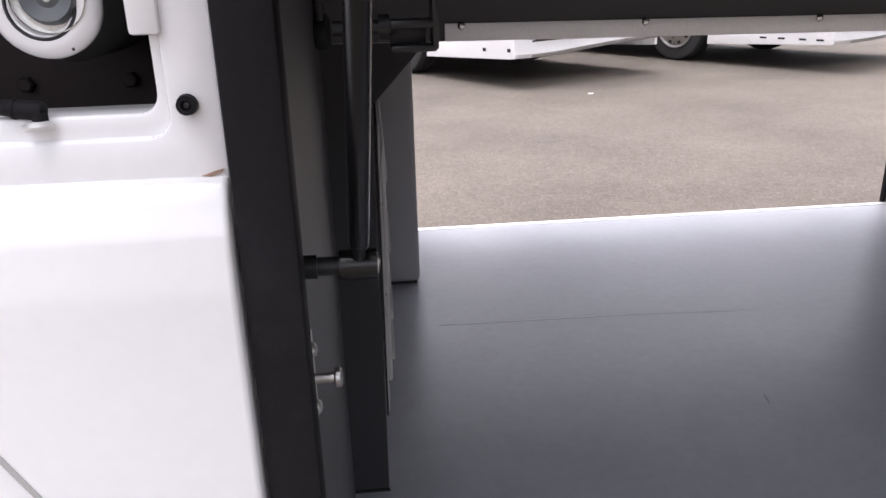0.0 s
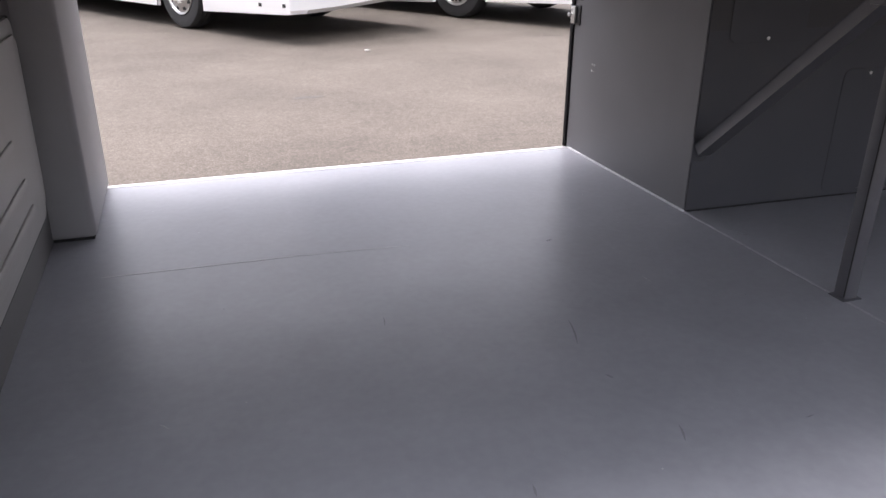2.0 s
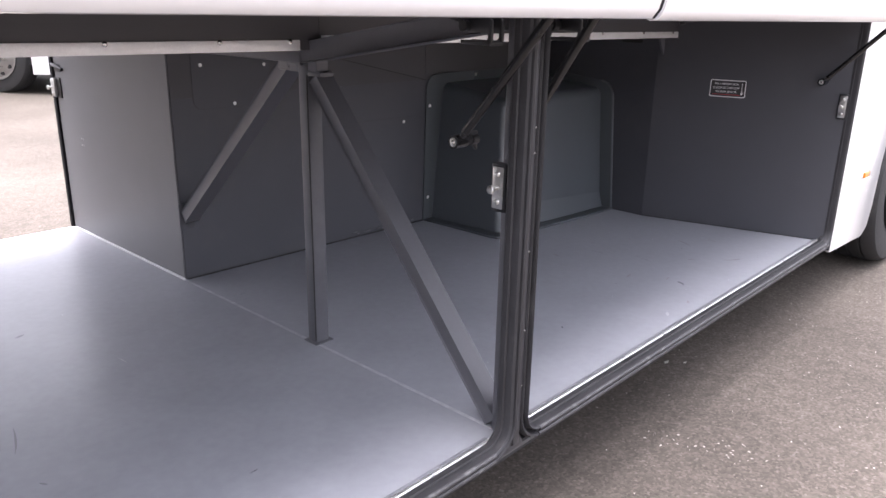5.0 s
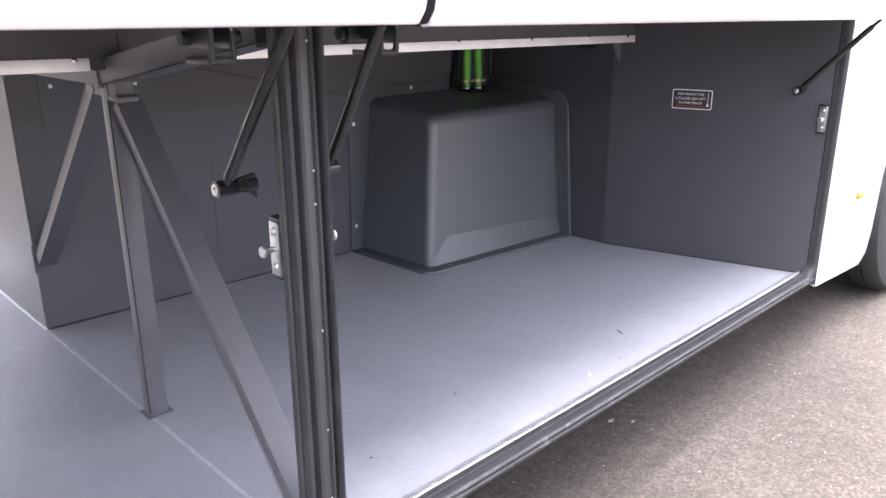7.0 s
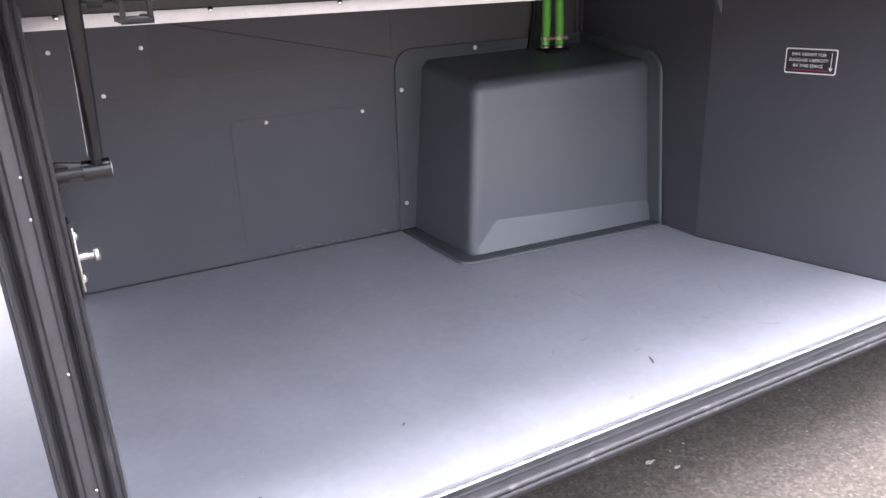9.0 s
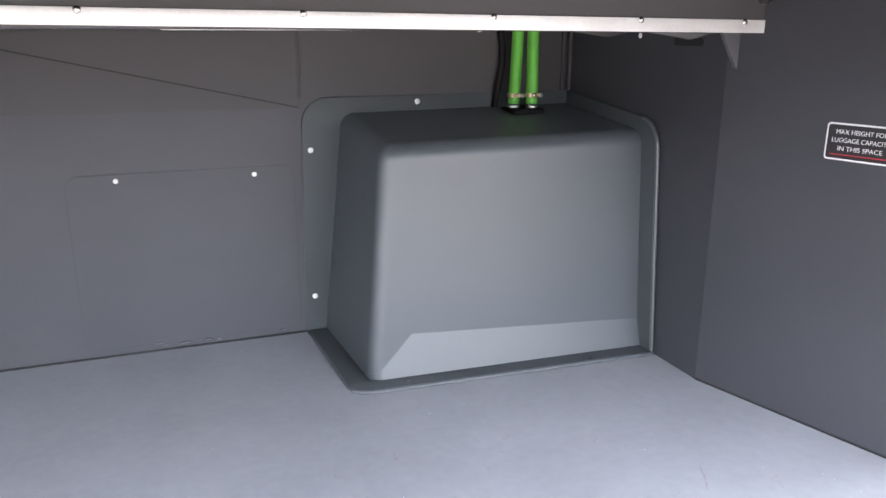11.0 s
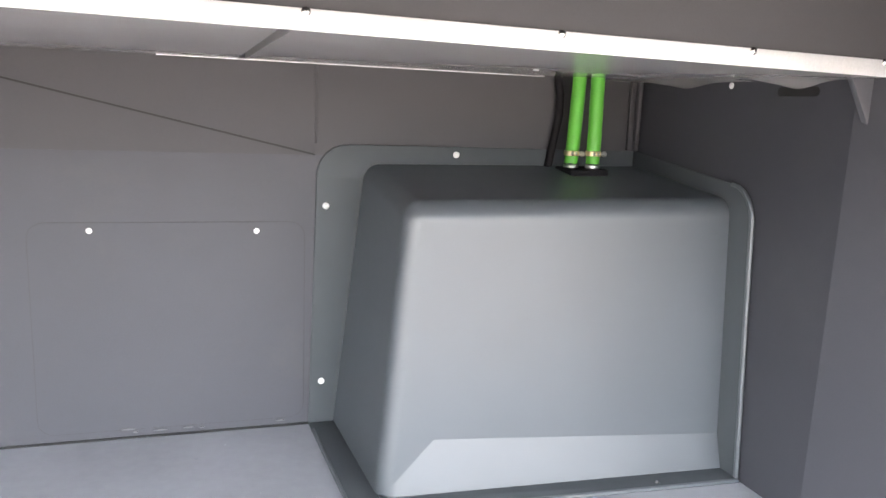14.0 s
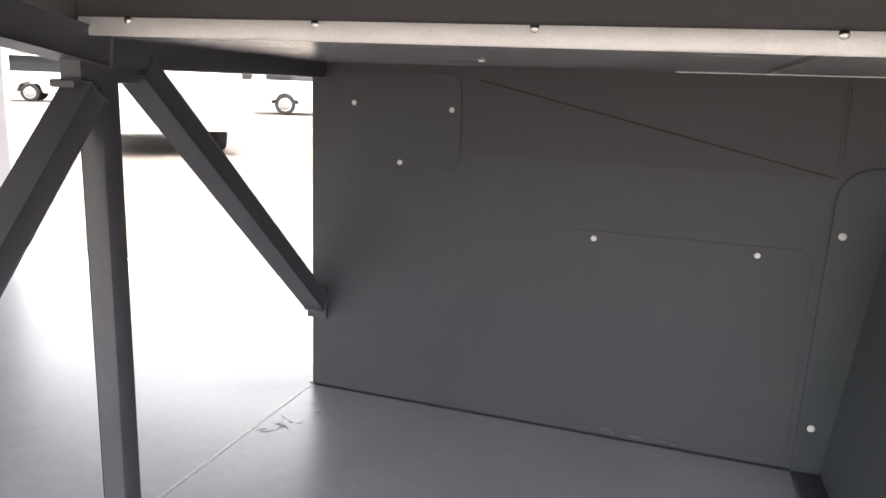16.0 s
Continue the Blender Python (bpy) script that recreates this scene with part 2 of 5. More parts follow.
def box(x0, x1, y0, y1, z0, z1, bevel=0.0, seg=2, bm=None):
    own = bmesh.new()
    bmesh.ops.create_cube(own, size=1)
    for v in own.verts:
        v.co = Vector(((x0 + x1) / 2 + v.co.x * (x1 - x0), (y0 + y1) / 2 + v.co.y * (y1 - y0), (z0 + z1) / 2 + v.co.z * (z1 - z0)))
    if bevel:
        bmesh.ops.bevel(own, geom=own.edges[:], offset=bevel, segments=seg, affect="EDGES", profile=0.5)
    return merge(bm, own)


def merge(bm, own):
    if bm is None:
        return own
    me = bpy.data.meshes.new("join")
    own.to_mesh(me)
    own.free()
    bm.from_mesh(me)
    bpy.data.meshes.remove(me)
    return bm


def rod(a, b, r, r2=None, seg=14, bm=None, caps=True):
    """A round bar from a to b."""
    a, b = Vector(a), Vector(b)
    own = bmesh.new()
    d = b - a
    m = Matrix.Translation((a + b) / 2) @ d.to_track_quat("Z", "Y").to_matrix().to_4x4()
    bmesh.ops.create_cone(own, cap_ends=caps, segments=seg, radius1=r, radius2=r if r2 is None else r2, depth=d.length, matrix=m)
    return merge(bm, own)


def bar(a, b, width, depth, side, bevel=0.004, bm=None):
    """A square-section bar from a to b; side: the way of its width."""
    a, b, side = Vector(a), Vector(b), Vector(side)
    d = (b - a).normalized()
    side = (side - d * side.dot(d)).normalized()
    up = d.cross(side)
    own = bmesh.new()
    bmesh.ops.create_cube(own, size=1)
    mid, ln = (a + b) / 2, (b - a).length
    for v in own.verts:
        v.co = mid + side * v.co.x * width + up * v.co.y * depth + d * v.co.z * ln
    if bevel:
        bmesh.ops.bevel(own, geom=own.edges[:], offset=bevel, segments=2, affect="EDGES", profile=0.5)
    return merge(bm, own)


def prism(points, thick, bevel=0.0, bm=None):
    """A flat plate: its outline's corners, and the vector of its thickness."""
    own = bmesh.new()
    face = own.faces.new([own.verts.new(p) for p in points])
    got = bmesh.ops.extrude_face_region(own, geom=[face])
    for v in got["geom"]:
        if isinstance(v, bmesh.types.BMVert):
            v.co += Vector(thick)
    if bevel:
        bmesh.ops.bevel(own, geom=own.edges[:], offset=bevel, segments=2, affect="EDGES", profile=0.5)
    return merge(bm, own)


def rounded(x0, x1, z0, z1, r, seg=6, corners=(1, 1, 1, 1)):
    """Corners of a rounded rectangle, from lower left on."""
    out = []
    for (cx, cz, a0, use) in ((x0 + r, z0 + r, 180, corners[0]), (x1 - r, z0 + r, 270, corners[1]), (x1 - r, z1 - r, 0, corners[2]), (x0 + r, z1 - r, 90, corners[3])):
        if use:
            out += [(cx + r * math.cos(radians(a0 + 90 * i / seg)), cz + r * math.sin(radians(a0 + 90 * i / seg))) for i in range(seg + 1)]
        else:
            out.append((cx + r * (-1 if a0 in (180, 90) else 1), cz + r * (-1 if a0 in (180, 270) else 1)))
    return out


def loop_sweep(x0, x1, z0, z1, r, profile, y_base=0.0, seg=7):
    """A closed section (outward offset, y) carried round a rounded opening."""
    bm = bmesh.new()
    rings = []
    for off, y in profile:
        rings.append([bm.verts.new((x, y_base + y, z)) for x, z in rounded(x0 - off, x1 + off, z0 - off, z1 + off, max(0.006, r + off), seg)])
    n = len(rings[0])
    for a in range(len(rings)):
        ra, rb = rings[a], rings[(a + 1) % len(rings)]
        for i in range(n):
            j = (i + 1) % n
            bm.faces.new((ra[i], ra[j], rb[j], rb[i]))
    return bm


def tube_path(points, r, seg=12, bm=None):
    pts = [Vector(p) for p in points]
    own = bmesh.new()
    rings = []
    for i, p in enumerate(pts):
        d = (pts[min(i + 1, len(pts) - 1)] - pts[max(i - 1, 0)]).normalized()
        u = d.orthogonal().normalized() if i == 0 else (u - d * u.dot(d)).normalized()
        w = d.cross(u)
        rings.append([own.verts.new(p + (u * math.cos(2 * math.pi * k / seg) + w * math.sin(2 * math.pi * k / seg)) * r) for k in range(seg)])
    for a, b in zip(rings, rings[1:]):
        for k in range(seg):
            own.faces.new((a[k], a[(k + 1) % seg], b[(k + 1) % seg], b[k]))
    own.faces.new(rings[0])
    own.faces.new(rings[-1])
    return merge(bm, own)


def turned(profile, at, axis, seg=32, bm=None):
    """A turned shape: (radius, height) pairs about an axis."""
    own = bmesh.new()
    q = Vector(axis).to_track_quat("Z", "Y").to_matrix()
    rings = []
    for r, h in profile:
        rings.append([own.verts.new(Vector(at) + q @ Vector((r * math.cos(2 * math.pi * k / seg), r * math.sin(2 * math.pi * k / seg), h))) for k in range(seg)])
    for a, b in zip(rings, rings[1:]):
        for k in range(seg):
            own.faces.new((a[k], a[(k + 1) % seg], b[(k + 1) % seg], b[k]))
    own.faces.new(rings[0])
    own.faces.new(rings[-1])
    return merge(bm, own)


def dome(at, axis, r, h=None):
    h = h or r * 0.5
    return turned([(r, 0), (r, h * 0.35), (r * 0.75, h * 0.8), (r * 0.35, h)], at, axis, seg=12)


def screws(parent, places, axis, r=0.008, mat=None, name="screw", label=""):
    for p in places:
        part(name, dome(p, axis, r), mat or white_cap, parent, label)


def cut_along(bm, x0, x1, n=24):
    for i in range(1, n):
        bmesh.ops.bisect_plane(bm, geom=bm.verts[:] + bm.edges[:] + bm.faces[:], plane_co=(x0 + (x1 - x0) * i / n, 0, 0), plane_no=(1, 0, 0))
    return bm


def taper(ob):
    """The coach's flank draws in towards the filler end."""
    for v in ob.data.vertices:
        u = min(1.0, max(0.0, (-0.7 - v.co.x) / 1.45))
        v.co.y += 0.10 * u * u * (3 - 2 * u)


# ---- ground ----
bm = bmesh.new()
bmesh.ops.create_grid(bm, x_segments=8, y_segments=8, size=400)
structure("ground", bm, asphalt, "grey-brown asphalt yard with pale stone chips", "ground", smooth=0)

# Unseen wall, added to cut the low sky light that enters the bays.
structure("yard_wall", box(-40, 40, -16.4, -16.1, 0.0, 1.8, 0.01), material("plain_block_grey", (0.28, 0.27, 0.26), 0.85, vary=0.15, scale=1.5, fine=60, bump=0.2), "unseen plain grey wall added behind the coach to hold back low light", "wall", smooth=0)

# ---- hold floor ----
SEAM_Y = 1.475
floor = structure("floor", box(-2.30, 2.30, 0.03, 2.42, FLOOR_Z - 0.05, FLOOR_Z - 0.006), vinyl, "blue-grey vinyl luggage hold floor, lightly scuffed", "floor", smooth=0)
part("floor_sheet", box(-2.30, -0.0045, 0.038, SEAM_Y, FLOOR_Z - 0.006, FLOOR_Z), vinyl, floor, smooth=0)
part("floor_sheet", box(-2.30, -0.0045, SEAM_Y, 2.405, FLOOR_Z - 0.006, FLOOR_Z), vinyl, floor, smooth=0)
part("floor_sheet", box(0.0045, 2.30, 0.038, 1.50, FLOOR_Z - 0.006, FLOOR_Z), vinyl, floor, smooth=0)
part("floor_weld", box(-0.0045, 0.0045, 0.06, 2.40, FLOOR_Z - 0.006, FLOOR_Z + 0.0008), weld_mid, floor, "pale welded joint in the vinyl")
weld_faint = material("faint_floor_weld", (0.40, 0.40, 0.42), 0.4, vary=0.25, scale=30.0)
part("floor_weld", bar((-1.98, 1.520, FLOOR_Z + 0.0004), (-1.42, 1.508, FLOOR_Z + 0.0004), 0.006, 0.0008, (0, 1, 0), 0.0), weld_faint, floor)
part("floor_weld", bar((-1.42, 1.508, FLOOR_Z + 0.0003), (-1.05, 1.482, FLOOR_Z + 0.0003), 0.003, 0.0004, (0, 1, 0), 0.0), weld_faint, floor)
for x0, x1 in ((-2.17, -0.035), (0.09, 2.225)):
    taper(part("floor_edging", cut_along(box(x0, x1, 0.0235, 0.0345, FLOOR_Z - 0.03, FLOOR_Z + 0.007, 0.0035, 3), x0, x1), alu_bead, floor, "bright aluminium bead along the sill"))
    taper(part("edge_lip", cut_along(box(x0 + 0.01, x1 - 0.01, 0.0345, 0.047, FLOOR_Z - 0.004, FLOOR_Z + 0.0035, 0.0015), x0, x1), lip_grey, floor, "worn grey lip of the floor covering"))
part("floor_edging", box(-2.02, 0.0, 2.404, 2.428, FLOOR_Z - 0.03, FLOOR_Z + 0.0025, 0.001), alu_matt, floor, "bright aluminium edging along the far sill")

# scuffs on the vinyl
def scuff(x, y, length, turn, width=0.006, mat=None):
    pts = []
    for s in (1, -1):
        row = []
        for i in range(7):
            u = -0.5 + i / 6
            w = width * (1 - (2 * u) ** 2) * (0.6 + 0.4 * random.random()) + 0.0006
            row.append((u * length, s * w / 2 + 0.12 * length * u * u))
        pts += row if s == 1 else row[::-1]
    c, s_ = math.cos(radians(turn)), math.sin(radians(turn))
    bm = prism([(x + a * c - b * s_, y + a * s_ + b * c, FLOOR_Z + 0.0004) for a, b in pts], (0, 0, 0.0006))
    part("scuff", bm, mat or scuff_grey, floor, "dark scuff mark on the vinyl", smooth=0)


for x, y, size, turn, wide, tone in (
        (1.264, 0.204, 0.038, 65, 0.008, scuff_dark), (-0.803, 0.80, 0.125, 73, 0.005, scuff_grey), (-0.788, 0.35, 0.055, 69, 0.005, scuff_grey),
        (-0.45, 1.02, 0.05, 95, 0.006, weld_faint), (-0.823, 0.586, 0.02, 120, 0.005, scuff_grey), (-1.152, 0.284, 0.034, 78, 0.005, scuff_grey),
        (-0.592, 1.384, 0.03, 20, 0.010, scuff_grey), (-1.253, 1.004, 0.05, 80, 0.004, scuff_grey), (-1.80, 0.70, 0.03, 130, 0.004, weld_faint),
        (0.617, 0.283, 0.012, 40, 0.005, scuff_dark), (0.272, 0.207, 0.010, 0, 0.006, scuff_dark), (0.959, 0.101, 0.035, 30, 0.014, weld_faint)):
    scuff(x, y, size, turn, wide, tone)
for i in range(10):
    x = random.uniform(-2.0, 2.1)
    scuff(x, random.uniform(0.12, 1.35 if x > 0.05 else 2.2), random.uniform(0.005, 0.026), random.uniform(0, 180), random.uniform(0.0015, 0.004), random.choice((scuff_grey, smear_grey)))

smudge = material("brown_floor_smudge", (0.285, 0.265, 0.275), 0.45, vary=0.3, scale=60.0)
for x, y, size, turn, wide in ((1.875, 0.372, 0.036, 15, 0.006), (1.86, 0.345, 0.022, 70, 0.004), (1.204, 0.715, 0.030, 80, 0.012), (1.197, 0.381, 0.045, 10, 0.010), (1.271, 0.262, 0.035, 5, 0.006), (1.666, 0.182, 0.07, -35, 0.004), (1.74, 0.42, 0.09, 60, 0.0035), (1.55, 0.30, 0.03, 120, 0.006), (1.106, 0.10, 0.03, 30, 0.010), (1.62, 0.62, 0.018, 40, 0.006)):
    scuff(x, y, size, turn, wide, smudge)
for x, y, size, turn, wide in ((1.42, 0.44, 0.08, 75, 0.003), (1.36, 0.62, 0.05, 100, 0.003), (1.45, 0.70, 0.03, 10, 0.004)):
    scuff(x, y, size, turn, wide, smear_grey)
for i in range(16):
    u = random.random()
    scuff(0.03 + 0.13 * u * random.random() + random.gauss(0, 0.012), 1.16 + 0.20 * u + random.gauss(0, 0.012), random.uniform(0.012, 0.035), random.uniform(0, 180), random.uniform(0.003, 0.010), smear_grey)

# crumbs and specks lying on the vinyl
for tone, count, label in ((weld_pale, 60, "tiny pale crumbs on the vinyl"), (scuff_grey, 30, "tiny grey specks on the vinyl")):
    bm = bmesh.new()
    for i in range(count):
        x = random.choice((random.uniform(-2.0, 2.0), random.uniform(0.9, 2.1)))
        y, r, turn = random.uniform(0.08, 1.38 if x > 0 else 2.3), random.uniform(0.0007, 0.0024), random.uniform(0, 6.28)
        ring = [(x + r * random.uniform(0.5, 1.2) * math.cos(turn + 1.047 * k), y + r * random.uniform(0.4, 1.0) * math.sin(turn + 1.047 * k)) for k in range(6)]
        low = [bm.verts.new((p, q, FLOOR_Z + 0.0001)) for p, q in ring]
        top = bm.verts.new((x, y, FLOOR_Z + 0.0012))
        for k in range(6):
            bm.faces.new((low[k], low[(k + 1) % 6], top))
    part("crumbs", bm, tone, floor, label, smooth=0)

# ---- hold walls ----
BACK_Y, TOP_Z, STRIP_Y = 1.452, 1.204, 0.705
BEND_X = 1.19


def bent(bm):
    """Gives a sheet of the back wall an edge where the wall bends."""
    bmesh.ops.bisect_plane(bm, geom=bm.verts[:] + bm.edges[:] + bm.faces[:], plane_co=(BEND_X, 0, 0), plane_no=(1, 0, 0))
    return bm


wall_back = structure("wall_back", bent(box(0.004, 2.10, BACK_Y, BACK_Y + 0.03, FLOOR_Z - 0.005, 1.62)), lining_up, "charcoal lined back wall of the half-depth bay", "wall", smooth=0)
part("lower_sheet", bent(box(0.004, 2.02, BACK_Y - 0.0010, BACK_Y - 0.0002, FLOOR_Z + 0.004, 1.003)), lining, wall_back, smooth=0)
part("upper_sheet", prism([(0.44, BACK_Y - 0.0025, 1.172), (1.188, BACK_Y - 0.0025, 1.006), (1.188, BACK_Y - 0.0025, 1.20), (0.44, BACK_Y - 0.0025, 1.20)], (0, 0.002, 0)), lining_up, wall_back, smooth=0)
part("seam", bar((0.43, BACK_Y - 0.003, 1.175), (1.188, BACK_Y - 0.003, 1.004), 0.0038, 0.002, (0, 0, 1), 0.0), seam_dark, wall_back, "dark slanting joint between lining sheets")
part("seam", box(1.186, 1.194, BACK_Y - 0.0045, BACK_Y - 0.001, 1.03, 1.20, 0.001), lining_up, wall_back)
def skew(ob):
    """The back wall runs slightly out of square towards the partition."""
    for o in (ob, *ob.children_recursive):
        if o.type == "MESH":
            for v in o.data.vertices:
                if v.co.x < BEND_X:
                    v.co.y += 0.032 * (1 - v.co.x / BEND_X)


part("skirting_gap", box(0.01, 1.19, BACK_Y - 0.006, BACK_Y - 0.0005, FLOOR_Z, FLOOR_Z + 0.004), dark_gap, wall_back)

for x, z, w in ((0.765, 0.386, 0.030), (0.79, 0.378, 0.010), (0.83, 0.379, 0.035), (0.895, 0.380, 0.026), (0.93, 0.377, 0.012), (1.10, 0.379, 0.022)):
    part("worn_fleck", prism([(x, BACK_Y - 0.0062, z), (x + 0.4 * w, BACK_Y - 0.0062, z - 0.0016), (x + w, BACK_Y - 0.0062, z - 0.0006), (x + 0.7 * w, BACK_Y - 0.0062, z + 0.0022), (x + 0.2 * w, BACK_Y - 0.0062, z + 0.0016)], (0, 0.0058, 0)), wall_worn, wall_back, "pale worn fleck")
skew(wall_back)
wall_partition = structure("wall_partition", box(0.0, 0.03, BACK_Y + 0.0365, 2.425, FLOOR_Z - 0.005, 1.62), lining_side_lit, "charcoal lined partition wall beside the open far doorway", "wall", smooth=0)
part("floor_bead", box(-0.006, 0.0, BACK_Y + 0.03, 2.40, FLOOR_Z, FLOOR_Z + 0.006), weld_pale, wall_partition, "pale sealed joint along the floor")
for dy in (-0.009, 0.009):
    for dz in (-0.013, 0.013):
        part("rivet", dome((0.0, 2.231 + dy, 0.762 + dz), (-1, 0, 0), 0.0035), chrome, wall_partition)

wall_right = structure("wall_right", box(2.014, 2.05, 0.78, BACK_Y, FLOOR_Z - 0.005, 1.62), lining_end_shaded, "charcoal lined end wall behind the moulded cover", "wall", smooth=0)
K, E = Vector((2.014, 0.78, 0)), Vector((2.216, 0.012, 0))
along = (E - K).normalized()
inward = along.cross(Vector((0, 0, 1)))
wall_splay = structure("wall_splayed", prism([K + Vector((0, 0, FLOOR_Z - 0.005)), E + Vector((0, 0, FLOOR_Z - 0.005)), E + Vector((0, 0, 1.62)), K + Vector((0, 0, 1.62))], -inward * 0.03), lining_end_shaded, "charcoal lined splayed end wall with a height notice", "wall", smooth=0)
part("skirting_gap", bar(K + Vector((0, 0, FLOOR_Z + 0.002)) + inward * 0.001, E + Vector((0, 0, FLOOR_Z + 0.002)) + inward * 0.001, 0.004, 0.003, (0, 0, 1), 0), dark_gap, wall_splay)

def lean(ob):
    """The filler end wall leans slightly into the hold towards its top."""
    for o in (ob, *ob.children_recursive):
        if o.type == "MESH":
            for v in o.data.vertices:
                if v.co.x > -2.19:
                    v.co.x += 0.0150 * (v.co.z - 0.36)


wall_left = structure("wall_left", box(-2.18, -2.146, 0.795, 1.86, FLOOR_Z - 0.005, 1.62), wall_grey, "grey lined end wall with a pale ribbed moulding", "wall", smooth=0)
wall_step = structure("wall_left_step", box(-2.221, -2.146, 0.784, 0.794, FLOOR_Z + 0.004, 1.61, 0.003), lining_dark, "black lined step in the end wall behind the door jamb", "wall", smooth=0)
part("skirting_gap", box(-2.219, -2.1445, 0.781, 0.785, FLOOR_Z, FLOOR_Z + 0.005), dark_gap, wall_step)
lean(wall_left)
lean(wall_step)
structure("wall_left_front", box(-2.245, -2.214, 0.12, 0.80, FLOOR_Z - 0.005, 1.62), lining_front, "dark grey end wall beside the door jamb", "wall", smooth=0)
structure("wall_left_far", box(-2.20, -2.165, 1.855, 2.425, FLOOR_Z - 0.005, 1.62), lining, "dark lined end wall behind the corner pillar", "wall", smooth=0)

pillar = thing("corner_pillar", (-2.09, 2.13, FLOOR_Z), "grey textured boxed pillar with rounded edges beside the far doorway", "pillar")
part("casing", box(-2.164, -2.012, 1.845, 2.425, FLOOR_Z + 0.008, 1.30, 0.018, 4), pillar_grey, pillar)
part("foot_gap", box(-2.155, -2.022, 1.853, 2.42, FLOOR_Z, FLOOR_Z + 0.010), dark_gap, pillar)

# ---- ceiling and its edge strip ----
def rise(ob):
    """The ceiling and its strip run slightly out of level along the hold."""
    for o in (ob, *ob.children_recursive):
        if o.type == "MESH":
            for v in o.data.vertices:
                back = min(1.0, max(0.0, (BACK_Y - v.co.y) / (BACK_Y - STRIP_Y)))
                v.co.z += 0.0115 * max(0.0, -v.co.x) if v.co.x < 0.025 else (0.011 - 0.0085 * v.co.x) * back


ceiling = bmesh.new()
box(-2.24, -0.03, STRIP_Y + 0.004, 2.425, TOP_Z, TOP_Z + 0.03, bm=ceiling)
box(0.03, 1.021, STRIP_Y + 0.004, BACK_Y + 0.03, TOP_Z, TOP_Z + 0.03, bm=ceiling)
box(1.038, 2.03, STRIP_Y + 0.004, BACK_Y, TOP_Z, TOP_Z + 0.03, bm=ceiling)
box(-0.03, 0.03, STRIP_Y + 0.004, 2.425, TOP_Z + 0.004, TOP_Z + 0.03, bm=ceiling)
box(1.021, 1.038, STRIP_Y + 0.01, BACK_Y, TOP_Z + 0.018, TOP_Z + 0.03, bm=ceiling)
rise(structure("ceiling", ceiling, ceiling_gloss, "glossy grey boarded ceiling of the hold", "ceiling", smooth=0))
upper = bmesh.new()
box(-2.27, 2.27, 0.03, STRIP_Y + 0.02, 1.60, 1.63, bm=upper)
structure("ceiling_front", upper, lining_dark, "dark underside above the door mechanism", "ceiling", smooth=0)
rise(structure("fascia", box(-2.24, 0.024, STRIP_Y + 0.001, STRIP_Y + 0.02, TOP_Z + 0.001, 1.61), lining_up, "dark lined fascia above the aluminium strip", "fascia", smooth=0))
rise(structure("fascia", box(0.026, 2.20, STRIP_Y + 0.001, STRIP_Y + 0.02, TOP_Z + 0.001, 1.61), lining_up, "dark lined fascia above the aluminium strip", "fascia", smooth=0))


def edge_strip(x0, x1, places, label):
    s = thing("edge_strip", ((x0 + x1) / 2, STRIP_Y, TOP_Z), label, "trim strip", "aluminium edge strips", "structure")
    bm = box(x0, x1, STRIP_Y - 0.003, STRIP_Y, TOP_Z + 0.002, TOP_Z + 0.0265, 0.0008)
    box(x0, x1, STRIP_Y - 0.003, STRIP_Y + 0.0035, TOP_Z + 0.0002, TOP_Z + 0.0026, 0.0, bm=bm)
    part("angle", bm, alu, s)
    for x in places:
        part("screw", dome((x, STRIP_Y - 0.003, TOP_Z + 0.0225), (0, -1, 0), 0.006, 0.004), chrome, s)
    rise(s)


edge_strip(-2.02, -0.04, (-1.995, -1.71, -1.43, -1.115, -0.83, -0.54, -0.27, -0.07), "aluminium angle strip with screws over the through bay")
edge_strip(0.03, 2.052, (0.12, 0.42, 0.715, 1.053, 1.40, 1.72, 1.98), "aluminium angle strip with screws over the half-depth bay")


def gusset(points, thick, label):
    g = thing("gusset_bracket", points[0], label, "bracket", "strip gussets")
    part("plate", prism(points, thick, 0.001), steel_paint if points[0][0] > 0 else lining_dark, g)


gusset([(2.050, 0.755, TOP_Z - 0.004), (1.972, 0.755, TOP_Z - 0.004), (2.022, 0.755, 1.118), (2.046, 0.755, 1.112)], (0, 0.012, 0), "small grey triangular bracket under the strip end")
gusset([(-2.15, 0.765, 1.60), (-2.15, 0.765, 1.128), (-2.133, 0.765, 1.128), (-2.045, 0.765, 1.222), (-2.00, 0.765, 1.236), (-2.00, 0.765, 1.60)], (0, 0.018, 0), "black cut-away plate under the strip end")

# ---- steel brace frame between the bays ----
brace = thing("brace_frame", (0, 0.75, FLOOR_Z), "grey painted square steel truss on the hold floor", "brace frame")
BX, HW = 0.020, 0.023
part("post", box(BX - HW, BX + HW, 0.725, 0.767, FLOOR_Z, 1.255, 0.005), steel_paint, brace)
part("foot_plate", box(BX - 0.032, BX + 0.032, 0.717, 0.775, FLOOR_Z, FLOOR_Z + 0.004, 0.0015), steel_paint, brace)
part("front_rail", bar((BX, 0.09, 1.302), (BX, 0.745, 1.196), 0.056, 0.052, (1, 0, 0), 0.006), steel_paint, brace)
part("rear_rail", bar((BX, 0.745, 1.198), (BX, BACK_Y + 0.02, 1.198), 0.056, 0.060, (1, 0, 0), 0.006), steel_paint, brace)
